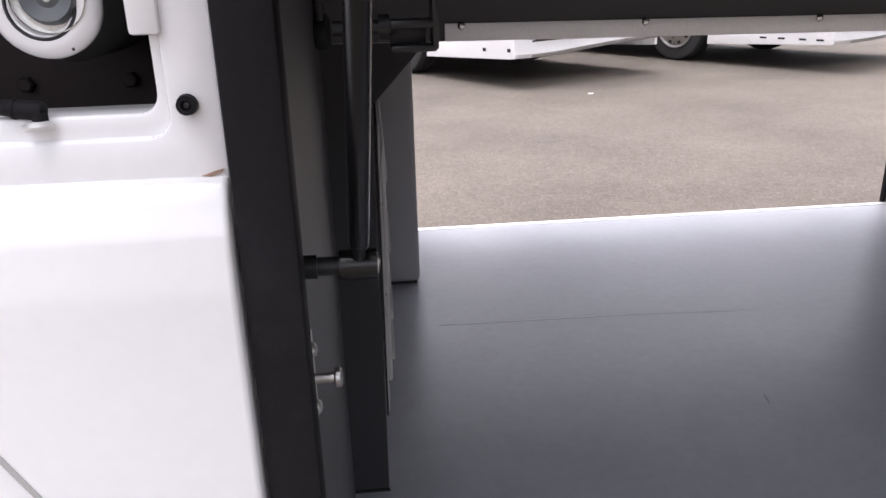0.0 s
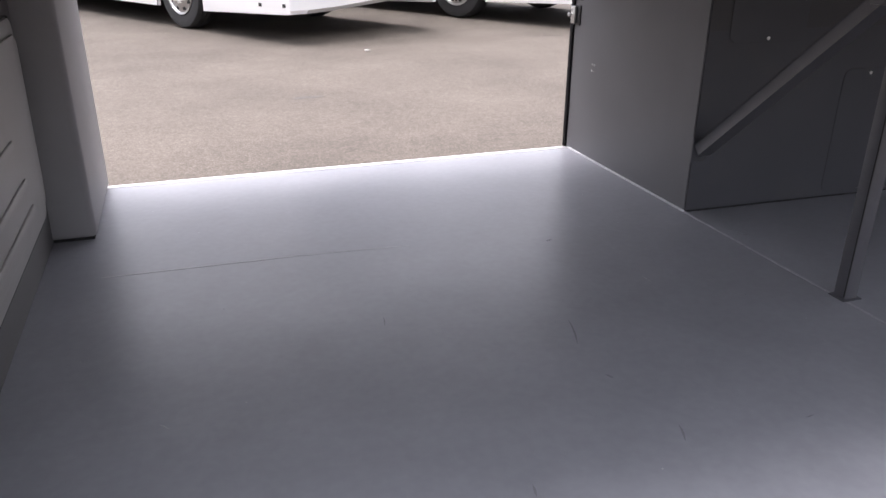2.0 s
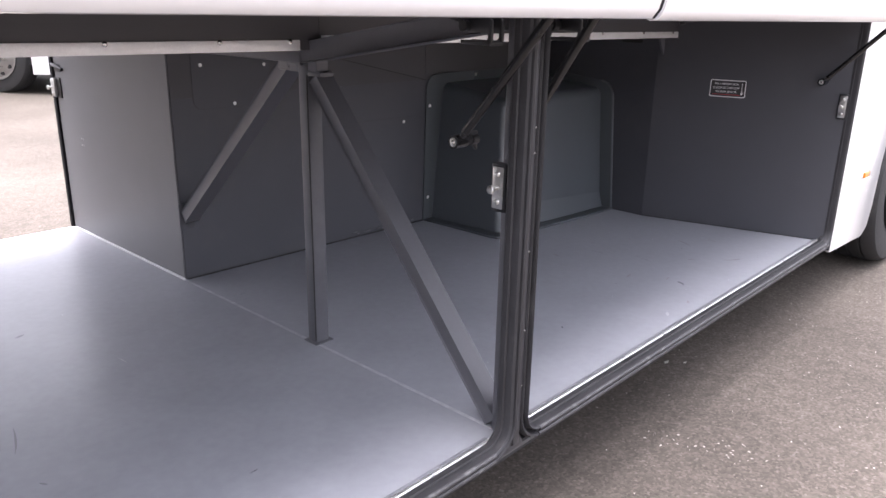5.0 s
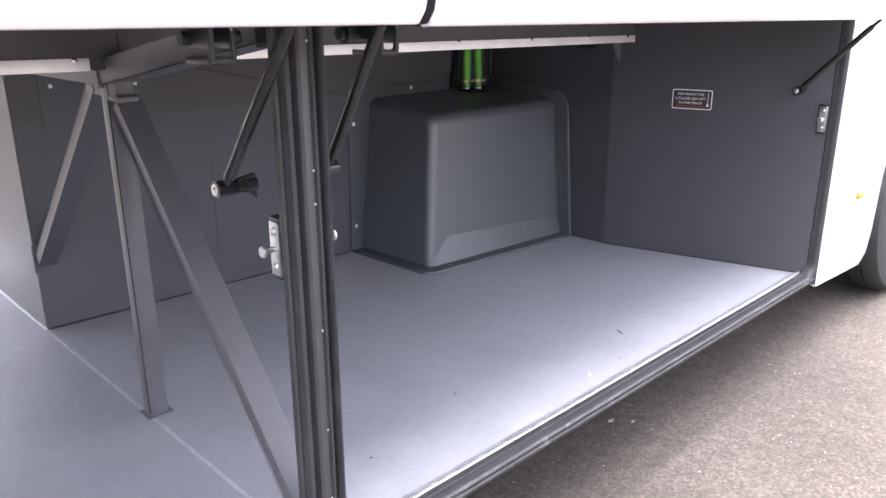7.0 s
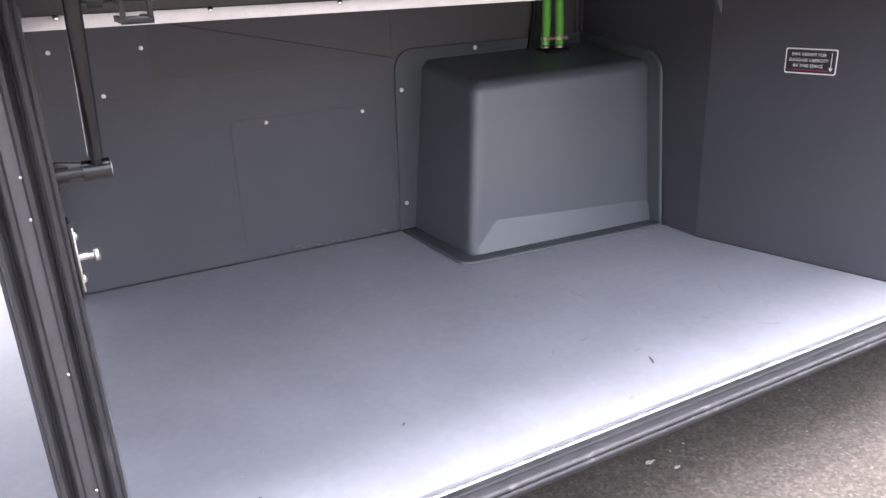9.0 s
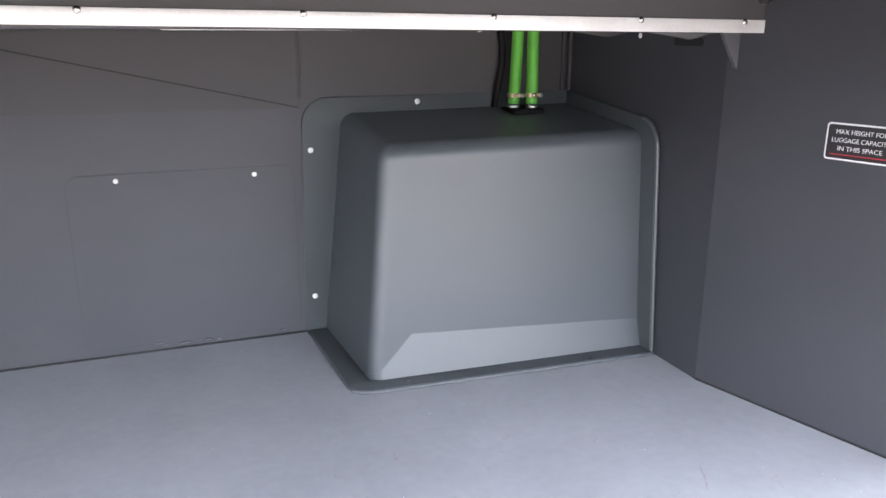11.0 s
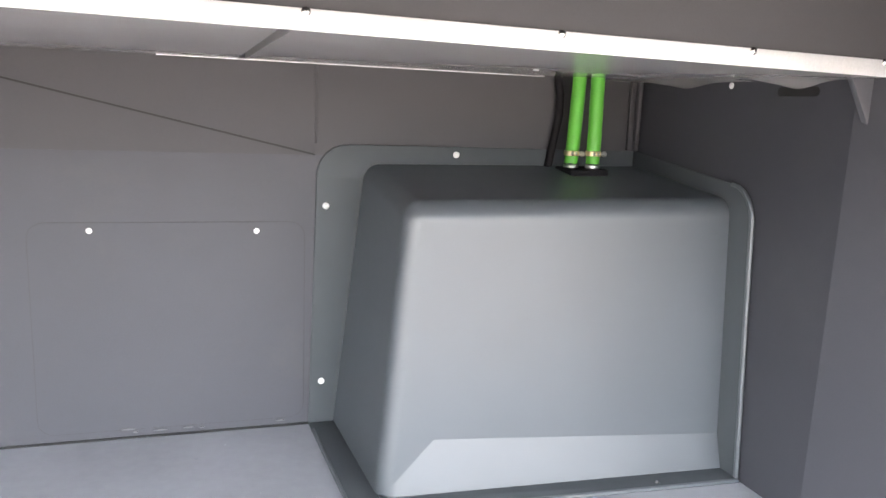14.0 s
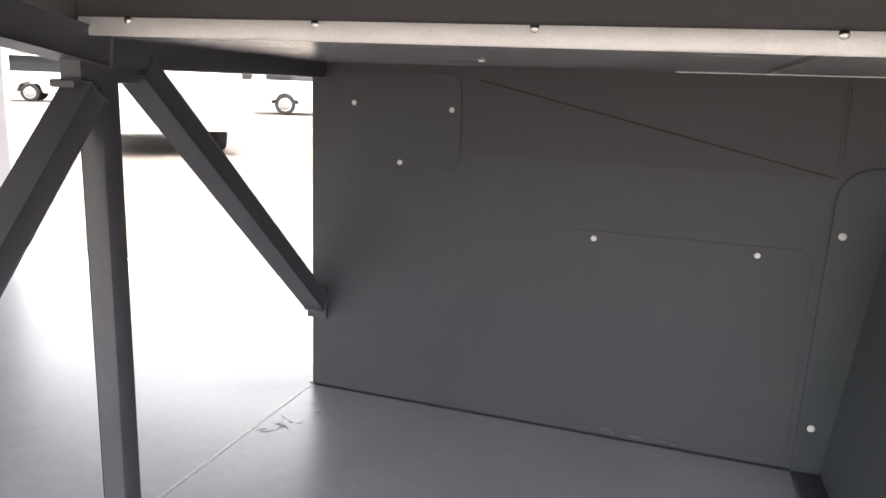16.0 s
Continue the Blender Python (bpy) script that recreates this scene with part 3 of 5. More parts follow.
part("front_diagonal", bar((BX + 0.007, 0.710, 1.132), (BX + 0.007, 0.068, 0.378), 2 * HW, 0.039, (1, 0, 0), 0.005), steel_paint, brace)
part("rear_diagonal", bar((BX + 0.007, 0.823, 1.172), (BX + 0.005, 1.462, 0.600), 2 * HW, 0.042, (1, 0, 0), 0.005), steel_paint, brace)
part("end_plate", box(-0.008, 0.048, BACK_Y + 0.020, BACK_Y + 0.027, 0.555, 0.645, 0.002), steel_paint, brace)
part("weld_tab", box(BX - HW, BX + HW, 0.672, 0.726, 1.138, 1.150, 0.003), steel_paint, brace)
part("node_plate", box(BX - 0.020, BX + 0.020, 0.69, 0.86, 1.145, 1.20, 0.004), steel_paint, brace)
part("seam", box(BX - HW - 0.0012, BX - HW + 0.001, 0.727, 0.730, FLOOR_Z + 0.01, 1.14), dark_gap, brace)

# ---- moulded corner cover ----
cover = thing("moulded_cover", (1.62, 1.25, FLOOR_Z), "moulded grey plastic corner cover with screwed flange", "cover")
bm = bmesh.new()
V = [bm.verts.new(p) for p in (
    (1.252, 1.052, 0.366), (2.006, 0.996, 0.366), (2.006, 1.019, 0.442), (1.366, 1.068, 0.474),
    (1.302, 1.084, 0.942), (2.006, 1.060, 0.950), (2.006, 1.445, 0.990), (1.302, 1.445, 0.985), (1.236, 1.445, 0.366), (2.006, 1.445, 0.366))]
for f in ((0, 1, 2, 3), (0, 3, 2, 5, 4), (4, 5, 6, 7), (0, 4, 7, 8), (1, 9, 6, 5, 2), (0, 8, 9, 1), (7, 6, 9, 8)):
    bm.faces.new([V[i] for i in f])
bmesh.ops.recalc_face_normals(bm, faces=bm.faces[:])
bm.verts.index_update()
soft = [e for e in bm.edges if {e.verts[0].index, e.verts[1].index} in ({4, 5}, {0, 4}, {4, 7})]
bmesh.ops.bevel(bm, geom=soft, offset=0.034, segments=16, affect="EDGES", profile=0.5)
shell = part("shell", bm, plastic, cover, smooth=7)
shell.modifiers.new("even_faces", "WEIGHTED_NORMAL").keep_sharp = True
FY = BACK_Y - 0.002
arc = [(1.192 + 0.07 - 0.07 * math.cos(radians(a)), 0.958 + 0.07 * math.sin(radians(a))) for a in range(0, 91, 15)]
outer = [(1.178, FLOOR_Z)] + arc + [(2.012, 1.028)]
inner = [(2.012, 0.95), (1.35, 0.95), (1.33, 0.94), (1.27, FLOOR_Z)]
part("rear_flange", prism([(x, FY, z) for x, z in outer + inner], (0, -0.006, 0), 0.0015), flange_shaded, cover)
arc = [(0.985 + 0.07 - 0.07 * math.cos(radians(a)), 0.905 + 0.08 * math.sin(radians(a))) for a in range(0, 91, 15)]
outer = [(0.945, FLOOR_Z)] + [(y, z) for y, z in arc] + [(1.445, 1.028)]
inner = [(1.445, 0.93), (1.12, 0.90), (1.10, 0.88), (1.04, FLOOR_Z)]
part("side_flange", prism([(2.0125, y, z) for y, z in outer + inner], (-0.006, 0, 0), 0.0015), flange_shaded, cover)
part("flange_rib", tube_path([(2.005, 0.947, FLOOR_Z + 0.01)] + [(2.005, y + 0.002, z) for y, z in arc], 0.005, 8), plastic, cover)
outer = [(1.178, 1.44), (1.190, 1.05), (1.198, 1.020), (1.222, 1.002), (1.26, 0.995), (2.010, 0.938)]
inner = [(2.010, 1.000), (1.256, 1.057), (1.238, 1.44)]
part("floor_flange", prism([(x, y, FLOOR_Z + 0.0005) for x, y in outer + inner], (0, 0, 0.006), 0.0015), flange_shaded, cover)
part("floor_rib", tube_path([(1.182, 1.40, FLOOR_Z + 0.005), (1.193, 1.05, FLOOR_Z + 0.005), (1.201, 1.022, FLOOR_Z + 0.005), (1.224, 1.005, FLOOR_Z + 0.005), (1.26, 0.998, FLOOR_Z + 0.005), (2.004, 0.942, FLOOR_Z + 0.005)], 0.0045, 8), plastic, cover)
screws(cover, [(1.213, FY - 0.006, 0.889), (1.207, FY - 0.006, 0.471), (1.522, FY - 0.006, 1.010)], (0, -1, 0))
screws(cover, [(2.010, 1.005, 0.848), (2.010, 0.968, 0.504), (2.010, 1.25, 1.000)], (-1, 0, 0), 0.006, chrome)
screws(cover, [(1.34, 1.022, FLOOR_Z + 0.006), (1.83, 0.975, FLOOR_Z + 0.006)], (0, 0, 1), 0.006, chrome)


# ---- hoses ----
def hose(x, y, z0, lean, label):
    h = thing("coolant_hose", (x, y, z0), label, "hose", "green hoses")
    part("tube", tube_path([(x, y, z0), (x + lean * 0.3, y, z0 + 0.07), (x + lean * 0.7, y + 0.004, z0 + 0.14), (x + lean, y + 0.006, TOP_Z + 0.01)], 0.0165, 16), green_hose, h)
    bm = turned([(0.0172, 0), (0.0185, 0.001), (0.0185, 0.011), (0.0172, 0.012)], (x, y, z0 + 0.018), (0, 0, 1), 20)
    clamp = part("hose_clamp", bm, brass_zinc, h, "yellowish zinc hose clamp")
    for dx in (-0.006, 0.004):
        part("clamp_lug", box(x + dx - 0.002, x + dx + 0.002, y - 0.028, y - 0.015, z0 + 0.0185, z0 + 0.0295, 0.001), brass_zinc, clamp)
    part("clamp_screw", rod((x - 0.012, y - 0.023, z0 + 0.024), (x + 0.014, y - 0.021, z0 + 0.024), 0.0036, seg=10), zinc, clamp)
    part("screw_head", rod((x + 0.014, y - 0.021, z0 + 0.024), (x + 0.021, y - 0.0205, z0 + 0.024), 0.0066, seg=6), zinc, clamp)
    part("spigot_collar", turned([(0.0150, 0), (0.0180, 0.002), (0.0180, 0.007), (0.0150, 0.009)], (x, y, z0 - 0.012), (0, 0, 1), 20), zinc, h)
    part("spigot", rod((x, y, z0 - 0.022), (x, y, z0 + 0.012), 0.0125), steel_dark, h)


hose(1.796, 1.385, 1.000, 0.012, "bright green rubber hose clamped to the cover spigot")
hose(1.836, 1.352, 1.002, 0.002, "bright green rubber hose clamped to the cover spigot, set in front")
grommet = thing("hose_grommet", (1.815, 1.37, 0.975), "black rubber grommet under the green hoses", "grommet")
part("pad", box(1.768, 1.868, 1.325, 1.418, 0.972, 0.990, 0.006, 3), rubber, grommet)
cable = thing("black_cable", (1.742, 1.43, 1.03), "black corrugated cable hanging on the back wall", "cable")
part("sheath", tube_path([(1.760, 1.436, 0.985), (1.768, 1.434, 1.04), (1.782, 1.436, 1.11), (1.782, 1.437, 1.16), (1.774, 1.438, TOP_Z + 0.005)], 0.010, 12), rubber, cable)

# ---- access panels ----
def access_panel(x0, x1, z0, z1, places, label, corners):
    a = thing("access_panel", ((x0 + x1) / 2, BACK_Y, (z0 + z1) / 2), label, "access panel", "screwed access panels")
    y = BACK_Y - 0.0010
    part("gap", prism([(x, y, z) for x, z in rounded(x0 - 0.0012, x1 + 0.0012, z0 - 0.0012, z1 + 0.0012, 0.034, 6, corners)], (0, -0.0006, 0)), lining_seam, a, smooth=0)
    part("plate", prism([(x, y - 0.001, z) for x, z in rounded(x0, x1, z0, z1, 0.033, 6, corners)], (0, -0.0010, 0), 0.0004), lining, a, smooth=0)
    screws(a, [(x, y - 0.0020, z) for x, z in places], (0, -1, 0), 0.0066)
    skew(a)


access_panel(0.600, 1.166, 0.385, 0.852, ((0.718, 0.835), (1.060, 0.832)), "dark lined access panel with two white screw caps", (1, 1, 1, 1))
access_panel(0.085, 0.392, 0.962, 1.186, ((0.119, 1.111), (0.370, 1.104), (0.242, 0.974)), "dark lined access panel with three white screw caps", (1, 1, 1, 1))
ceiling_bolts = thing("ceiling_screws", (1.0, 1.15, TOP_Z), "bright screw heads in the ceiling boards", "screws")
screws(ceiling_bolts, [(0.545, 1.08, TOP_Z + 0.001), (1.577, 1.150, TOP_Z - 0.002), (-0.6, 1.19, TOP_Z), (-1.5, 1.19, TOP_Z)], (0, 0, -1), 0.0065, white_cap)
board_end = thing("ceiling_board_end", (1.99, 1.1, TOP_Z), "grey ceiling board drooping in waves along the end wall", "ceiling board", kind="structure")
bm = bmesh.new()
rows = []
for i in range(41):
    y = 0.79 + 0.62 * i / 40
    sag = 0.016 * math.exp(-((y - 0.915) / 0.055) ** 2) + 0.013 * math.exp(-((y - 1.26) / 0.07) ** 2) + 0.002
    rows.append([bm.verts.new((x, y, TOP_Z - 0.004 - d)) for x, d in ((1.86, -0.006), (1.91, 0.1 * sag), (1.96, 0.55 * sag), (2.0125, sag), (2.0125, -0.006))])
for a, b in zip(rows, rows[1:]):
    for k in range(4):
        bm.faces.new((a[k], a[k + 1], b[k + 1], b[k]))
part("sheet", bm, ceiling_gloss, board_end, smooth=60)
slot = thing("wall_slot", (2.0125, 0.91, 1.173), "black oblong slot high on the end wall", "slot", kind="structure")
part("hole", prism([(2.0132, y, z) for y, z in rounded(0.862, 0.966, 1.168, 1.186, 0.008, 4)], (-0.0012, 0, 0)), dark_gap, slot, smooth=0)
cap = thing("wall_screw", (2.0135, 1.104, 1.190), "white screw cap high on the end wall", "screw")
screws(cap, [(2.0135, 1.104, 1.190)], (-1, 0, 0), 0.007)
corner = thing("corner_trim", (2.0, 1.44, 1.1), "grey folded trim in the wall corner", "trim", kind="structure")
part("strip", box(1.982, 1.990, 1.438, 1.4475, 1.030, TOP_Z, 0.002), lining_up, corner)
part("strip", box(2.002, 2.0125, 1.432, 1.4475, 1.030, TOP_Z, 0.003), lining_up, corner)
trim = thing("ceiling_trim", (1.1, 1.44, TOP_Z), "thin pale strip where ceiling meets back wall", "trim", kind="structure")
part("strip", box(0.86, 1.74, BACK_Y - 0.007, BACK_Y - 0.004, TOP_Z - 0.002, TOP_Z - 0.0005), alu_matt, trim)

# ---- height notice ----
def on_splay(s, z, d=0.0):
    """A place on the splayed wall: metres from its corner, height, metres off it."""
    return K + along * s + inward * d + Vector((0, 0, z))


notice = thing("height_notice", on_splay(0.315, 0.99), "black notice with white frame and lettering, red line and arrow", "notice")
S0 = (K - Vector((2.069, 0.54, 0))).length


def plate(s0, s1, z0, z1, r, d0, d1, mat, name):
    pts = [on_splay(s, z, d0) for s, z in rounded(s0, s1, z0, z1, r, 5)]
    return part(name, prism(pts, inward * (d1 - d0)), mat, notice, smooth=0)


NW, NH = 0.150, 0.074
SA, ZA = S0 - 0.002, 0.953
plate(SA, SA + NW, ZA, ZA + NH, 0.007, 0.0005, 0.0020, sign_white, "border")
plate(SA + 0.0035, SA + NW - 0.0035, ZA + 0.0035, ZA + NH - 0.0035, 0.005, 0.0020, 0.0026, sign_black, "face")
plate(SA + 0.012, SA + NW - 0.022, ZA + 0.0105, ZA + 0.0125, 0.0008, 0.0026, 0.0030, sign_red, "red_line")
plate(SA + NW - 0.0165, SA + NW - 0.0145, ZA + 0.020, ZA + NH - 0.011, 0.0006, 0.0026, 0.0030, sign_white, "arrow_shaft")
part("arrow_head", prism([on_splay(SA + NW - 0.0215, ZA + 0.021, 0.0026), on_splay(SA + NW - 0.0095, ZA + 0.021, 0.0026), on_splay(SA + NW - 0.0155, ZA + 0.010, 0.0026)], inward * 0.0004), sign_white, notice, smooth=0)
turn = Matrix((along, Vector((0, 0, 1)), inward)).transposed().to_4x4()
for row, (line, wide) in enumerate((("MAX HEIGHT FOR", 0.099), ("LUGGAGE CAPACITY", 0.113), ("IN THIS SPACE", 0.086))):
    fc = bpy.data.curves.new("lettering", "FONT")
    fc.body, fc.size, fc.align_x, fc.extrude, fc.resolution_u = line, 0.0128, "CENTER", 0.0002, 3
    probe = new("probe", fc)
    bpy.context.view_layer.update()
    size = probe.dimensions.x
    me = bpy.data.meshes.new_from_object(probe.evaluated_get(bpy.context.evaluated_depsgraph_get()))
    bpy.data.objects.remove(probe)
    me.name = "lettering"
    me.materials.clear()
    me.materials.append(sign_white)
    me.transform(Matrix.Diagonal((wide / size, 1, 1, 1)))
    me.transform(Matrix.Translation(on_splay(SA + 0.069, ZA + 0.0525 - 0.0165 * row, 0.0028)) @ turn)
    ob = new("lettering", me)
    ob.parent = notice
    ob.matrix_parent_inverse = notice.matrix_basis.inverted()

# ---- door seals, jambs and sill ----
SEAL = [(0.000, 0.022), (-0.006, 0.012), (-0.007, 0.000), (-0.003, -0.012), (0.004, -0.016), (0.009, -0.010), (0.011, 0.001), (0.015, 0.003), (0.019, -0.004), (0.025, -0.012), (0.032, -0.014), (0.038, -0.006), (0.039, 0.022)]


def door_seal(x0, x1, label):
    s = thing("door_seal", ((x0 + x1) / 2, 0.0, 0.33), label, "rubber seal", "door seals", "structure")
    gasket = part("gasket", cut_along(loop_sweep(x0, x1, 0.362, 1.56, 0.055, [(0.72 * o, y) for o, y in SEAL]), x0, x1), seal_rubber, s)
    lip = [(-0.004, 0.026), (-0.010, 0.018), (-0.010, 0.006), (-0.006, 0.004), (0.0, 0.008), (0.0, 0.026)]
    lip = part("lip", cut_along(loop_sweep(x0, x1, 0.362, 1.56, 0.055, lip), x0, x1), seal_rubber, s, "scuffed inner lip of the seal")
    for y, z in ((-0.0118, 0.3585), (-0.0100, 0.3425)):
        taper(part("sill_ridge", cut_along(rod((x0 + 0.05, y, z), (x1 - 0.05, y, z), 0.0062, seg=12), x0 + 0.05, x1 - 0.05), ridge_rubber, s, "dusty scuffed ridge of the seal along the sill"))
    taper(gasket)
    taper(lip)


door_seal(-2.209, -0.027, "black double-lipped rubber seal round the through bay doorway")
door_seal(0.039, 2.236, "black double-lipped rubber seal round the half-depth bay doorway")

def strip_box(x0, x1, y0, y1, z0, z1):
    return cut_along(box(x0, x1, y0, y1, z0, z1, 0.003), x0, x1)


jamb = thing("centre_jamb", (0.02, 0.05, FLOOR_Z), "grey steel door pillar between the two bays", "pillar", kind="structure")
part("post", box(-0.004, 0.050, 0.026, 0.062, FLOOR_Z, 1.60, 0.006), steel_paint, jamb)
part("foot_plate", prism([(x, 0.000, z) for x, z in ((-0.030, 0.330), (0.044, 0.330), (0.040, 0.344), (0.020, 0.372), (-0.008, 0.372), (-0.026, 0.344))], (0, 0.008, 0), 0.002), jamb_grey, jamb)
part("cover_strip", box(-0.010, 0.016, -0.009, 0.024, 0.348, 1.60, 0.004), jamb_grey, jamb)
part("strip_edge", box(-0.0105, -0.0085, -0.0105, -0.008, 0.352, 1.60, 0.0006), steel_dark, jamb)
for z in (0.500, 0.637, 0.822, 1.036, 1.089, 1.282):
    part("rivet", dome((0.0125, -0.009, z), (0, -1, 0), 0.0022, 0.0015), zinc, jamb)
jamb_r = thing("end_jamb", (2.25, 0.05, FLOOR_Z), "grey steel door pillar at the wheel end", "pillar", kind="structure")
part("post", box(2.236, 2.30, 0.024, 0.085, FLOOR_Z, 1.60, 0.006), steel_paint, jamb_r)
jamb_l = thing("end_jamb", (-2.21, 0.05, FLOOR_Z), "grey steel door pillar at the filler end", "pillar", kind="structure")
part("post", box(-2.252, -2.212, 0.122, 0.17, FLOOR_Z, 1.60, 0.006), rubber, jamb_l)
part("seal_web", box(-2.243, -2.198, 0.078, 0.115, 0.345, 1.60, 0.004), rubber, jamb_l, "flat black rubber face beside the white panel")
sill = structure("door_sill", strip_box(-2.24, 2.33, 0.006, 0.050, 0.310, 0.338), steel_dark, "grey painted steel sill under the doorways", "sill")
taper(sill)
taper(part("scuffed_edge", strip_box(-2.22, 2.31, 0.003, 0.024, 0.322, 0.330), rubber_worn, sill))
structure("underframe", box(-2.9, 3.0, 0.10, 2.40, 0.22, 0.31), arch_black, "dark underframe below the hold floor", "underframe", smooth=0)


# ---- latches, struts, arms ----
def striker(x, y, z, s, label):
    """A door striker on a jamb face; s: the way that it points along x."""
    t = thing("door_striker", (x, y, z), label, "striker", "door strikers")
    part("plate", box(min(x, x + s * 0.003), max(x, x + s * 0.003), y - 0.014, y + 0.014, z - 0.045, z + 0.045, 0.001), zinc, t)
    depth = 0.020 if x < -1 else 0.018 if x < 0 else 0.003
    part("backing", box(min(x, x - s * depth), max(x, x - s * depth), y - 0.018, y + 0.018, z - 0.052, z + 0.052, 0.001), black_paint, t)
    pin = turned([(0.005, 0), (0.005, 0.018), (0.0095, 0.020), (0.0095, 0.024), (0.007, 0.026)], (x + s * 0.003, y, z), (s, 0, 0), 16)
    part("pin", pin, zinc, t)
    for dz in (-0.03, 0.03):
        part("bolt", dome((x + s * 0.003, y, z + dz), (s, 0, 0), 0.007, 0.005), zinc, t)


striker(-0.024, 0.054, 0.957, -1, "zinc striker plate with pin on the jamb")
striker(0.053, 0.040, 0.962, 1, "zinc striker plate with pin on the jamb")
striker(-2.206, 0.155, 0.972, 1, "zinc striker plate with pin on the jamb")
striker(2.192, 0.020, 0.948, -1, "zinc striker plate with pin on the jamb")


def gas_strut(foot, top, wall_x, label):
    """A gas strut from a stub axle on the jamb up to the raised flap."""
    foot, top = Vector(foot), Vector(top)
    g = thing("gas_strut", foot, label, "gas strut", "flap gas struts")
    mid = foot.lerp(top, 0.62)
    part("cylinder", rod(foot.lerp(top, 0.05), mid, 0.0095 if foot.x < -1 or foot.x > 1 else 0.0098), strut_black, g)
    part("end_fitting", rod(foot, foot.lerp(top, 0.06), 0.006), black_paint, g)
    part("piston_rod", rod(mid, top, 0.0055, seg=10), strut_black, g)
    s = 1 if foot.x > wall_x else -1
    part("eye", rod(foot + Vector((-0.018 * s, 0, 0)), foot + Vector((0.017 * s, 0, 0)), 0.0145), strut_black, g)
    part("axle", rod((wall_x, foot.y, foot.z), foot, 0.009), black_paint, g)
    part("washer", turned([(0.0085, 0), (0.0095, 0.0006), (0.0095, 0.0014), (0.0055, 0.0018), (0.005, 0.0006)], foot + Vector((0.017 * s, 0, 0)), (s, 0, 0), 20), zinc, g)
    part("pivot_pin", dome(foot + Vector((0.0172 * s, 0, 0)), (s, 0, 0), 0.0048, 0.003), chrome, g)
    if abs(foot.x) < 1:
        web = [(foot.x - 0.006 * s, foot.z + 0.010), (wall_x, foot.z + 0.018), (wall_x, foot.z - 0.026), (wall_x + 0.012 * s, foot.z - 0.013), (foot.x - 0.006 * s, foot.z - 0.009)]
        part("bracket", prism([(x, foot.y - 0.005, z) for x, z in web], (0, 0.010, 0), 0.002), black_paint, g)
    part("axle_sleeve", rod((wall_x, foot.y, foot.z), ((2 * wall_x + foot.x) / 3, foot.y, foot.z), 0.0115), black_paint, g)


gas_strut((-0.062, 0.135, 1.050), (-0.062, -0.225, 1.48), -0.006, "black gas strut from the jamb to the raised flap")
gas_strut((0.102, 0.080, 1.066), (0.102, -0.21, 1.52), 0.050, "black gas strut from the jamb to the raised flap")
gas_strut((-2.156, 0.195, 1.068), (-2.120, -0.20, 1.61), -2.214, "black gas strut from the jamb to the raised flap")
gas_strut((2.150, 0.100, 1.045), (2.150, -0.235, 1.40), 2.20, "black gas strut from the end wall to the raised flap")


def hinge_arm(x, y, s, label):
    """The slotted steel arm that carries a flap: two slotted cheeks, a pivot tube between them and a rising arm."""
    a = thing("hinge_arm", (x, y, 1.26), label, "hinge arm", "flap hinge arms")
    part("pivot_tube", rod((x - 0.055 * s, y + 0.02, 1.288), (x + 0.035 * s, y + 0.02, 1.288), 0.010), black_paint, a)
    part("collar", rod((x - 0.045 * s, y + 0.02, 1.288), (x - 0.028 * s, y + 0.02, 1.288), 0.016), black_paint, a)
    for dx in (-0.016, 0.016):
        bm = prism([(x + s * dx, y + dy, z) for dy, z in ((0.038, 1.305), (-0.032, 1.305), (-0.040, 1.297), (-0.040, 1.262), (-0.032, 1.254), (0.036, 1.254), (0.036, 1.262), (-0.026, 1.262), (-0.031, 1.267), (-0.031, 1.275), (0.038, 1.277))], (s * 0.006, 0, 0), 0.001)
        part("slotted_cheek", bm, black_paint, a)
    part("cross_bar", rod((x - 0.016 * s, y - 0.034, 1.258), (x + 0.022 * s, y - 0.034, 1.258), 0.005, seg=10), black_paint, a)
    part("arm", bar((x, y + 0.02, 1.30), (x, y - 0.22, 1.54), 0.024, 0.02, (1, 0, 0), 0.003), black_paint, a)
    part("stay", bar((x, y + 0.03, 1.295), (x, STRIP_Y, 1.44), 0.02, 0.014, (1, 0, 0), 0.002), black_paint, a)


hinge_arm(0.172, 0.033, 1, "black slotted flap arm beside the centre jamb")
hinge_arm(-0.117, 0.033, -1, "black slotted flap arm beside the centre jamb")
arm = thing("hinge_arm", (-2.10, 0.20, 1.275), "black slotted flap arm beside the filler end jamb", "hinge arm", "flap hinge arms")
part("pivot_tube", rod((-2.165, 0.205, 1.281), (-2.112, 0.205, 1.281), 0.0065), black_paint, arm)
part("collar", rod((-2.126, 0.205, 1.281), (-2.116, 0.205, 1.281), 0.011), black_paint, arm)
part("slotted_bar", box(-2.116, -2.076, 0.190, 0.220, 1.280, 1.2875, 0.002), black_paint, arm)
part("slotted_bar", box(-2.116, -2.076, 0.190, 0.220, 1.2605, 1.2665, 0.002), black_paint, arm)
part("slot_end", box(-2.080, -2.0745, 0.190, 0.220, 1.262, 1.325, 0.002), black_paint, arm)
part("web", box(-2.116, -2.084, 0.212, 0.220, 1.265, 1.282, 0.001), black_paint, arm)
part("stay", bar((-2.079, 0.205, 1.315), (-2.079, -0.21, 1.56), 0.010, 0.018, (1, 0, 0), 0.002), black_paint, arm)
boss = thing("pivot_boss", (-2.214, 0.72, 1.25), "black round pivot boss on the grey end wall", "pivot")
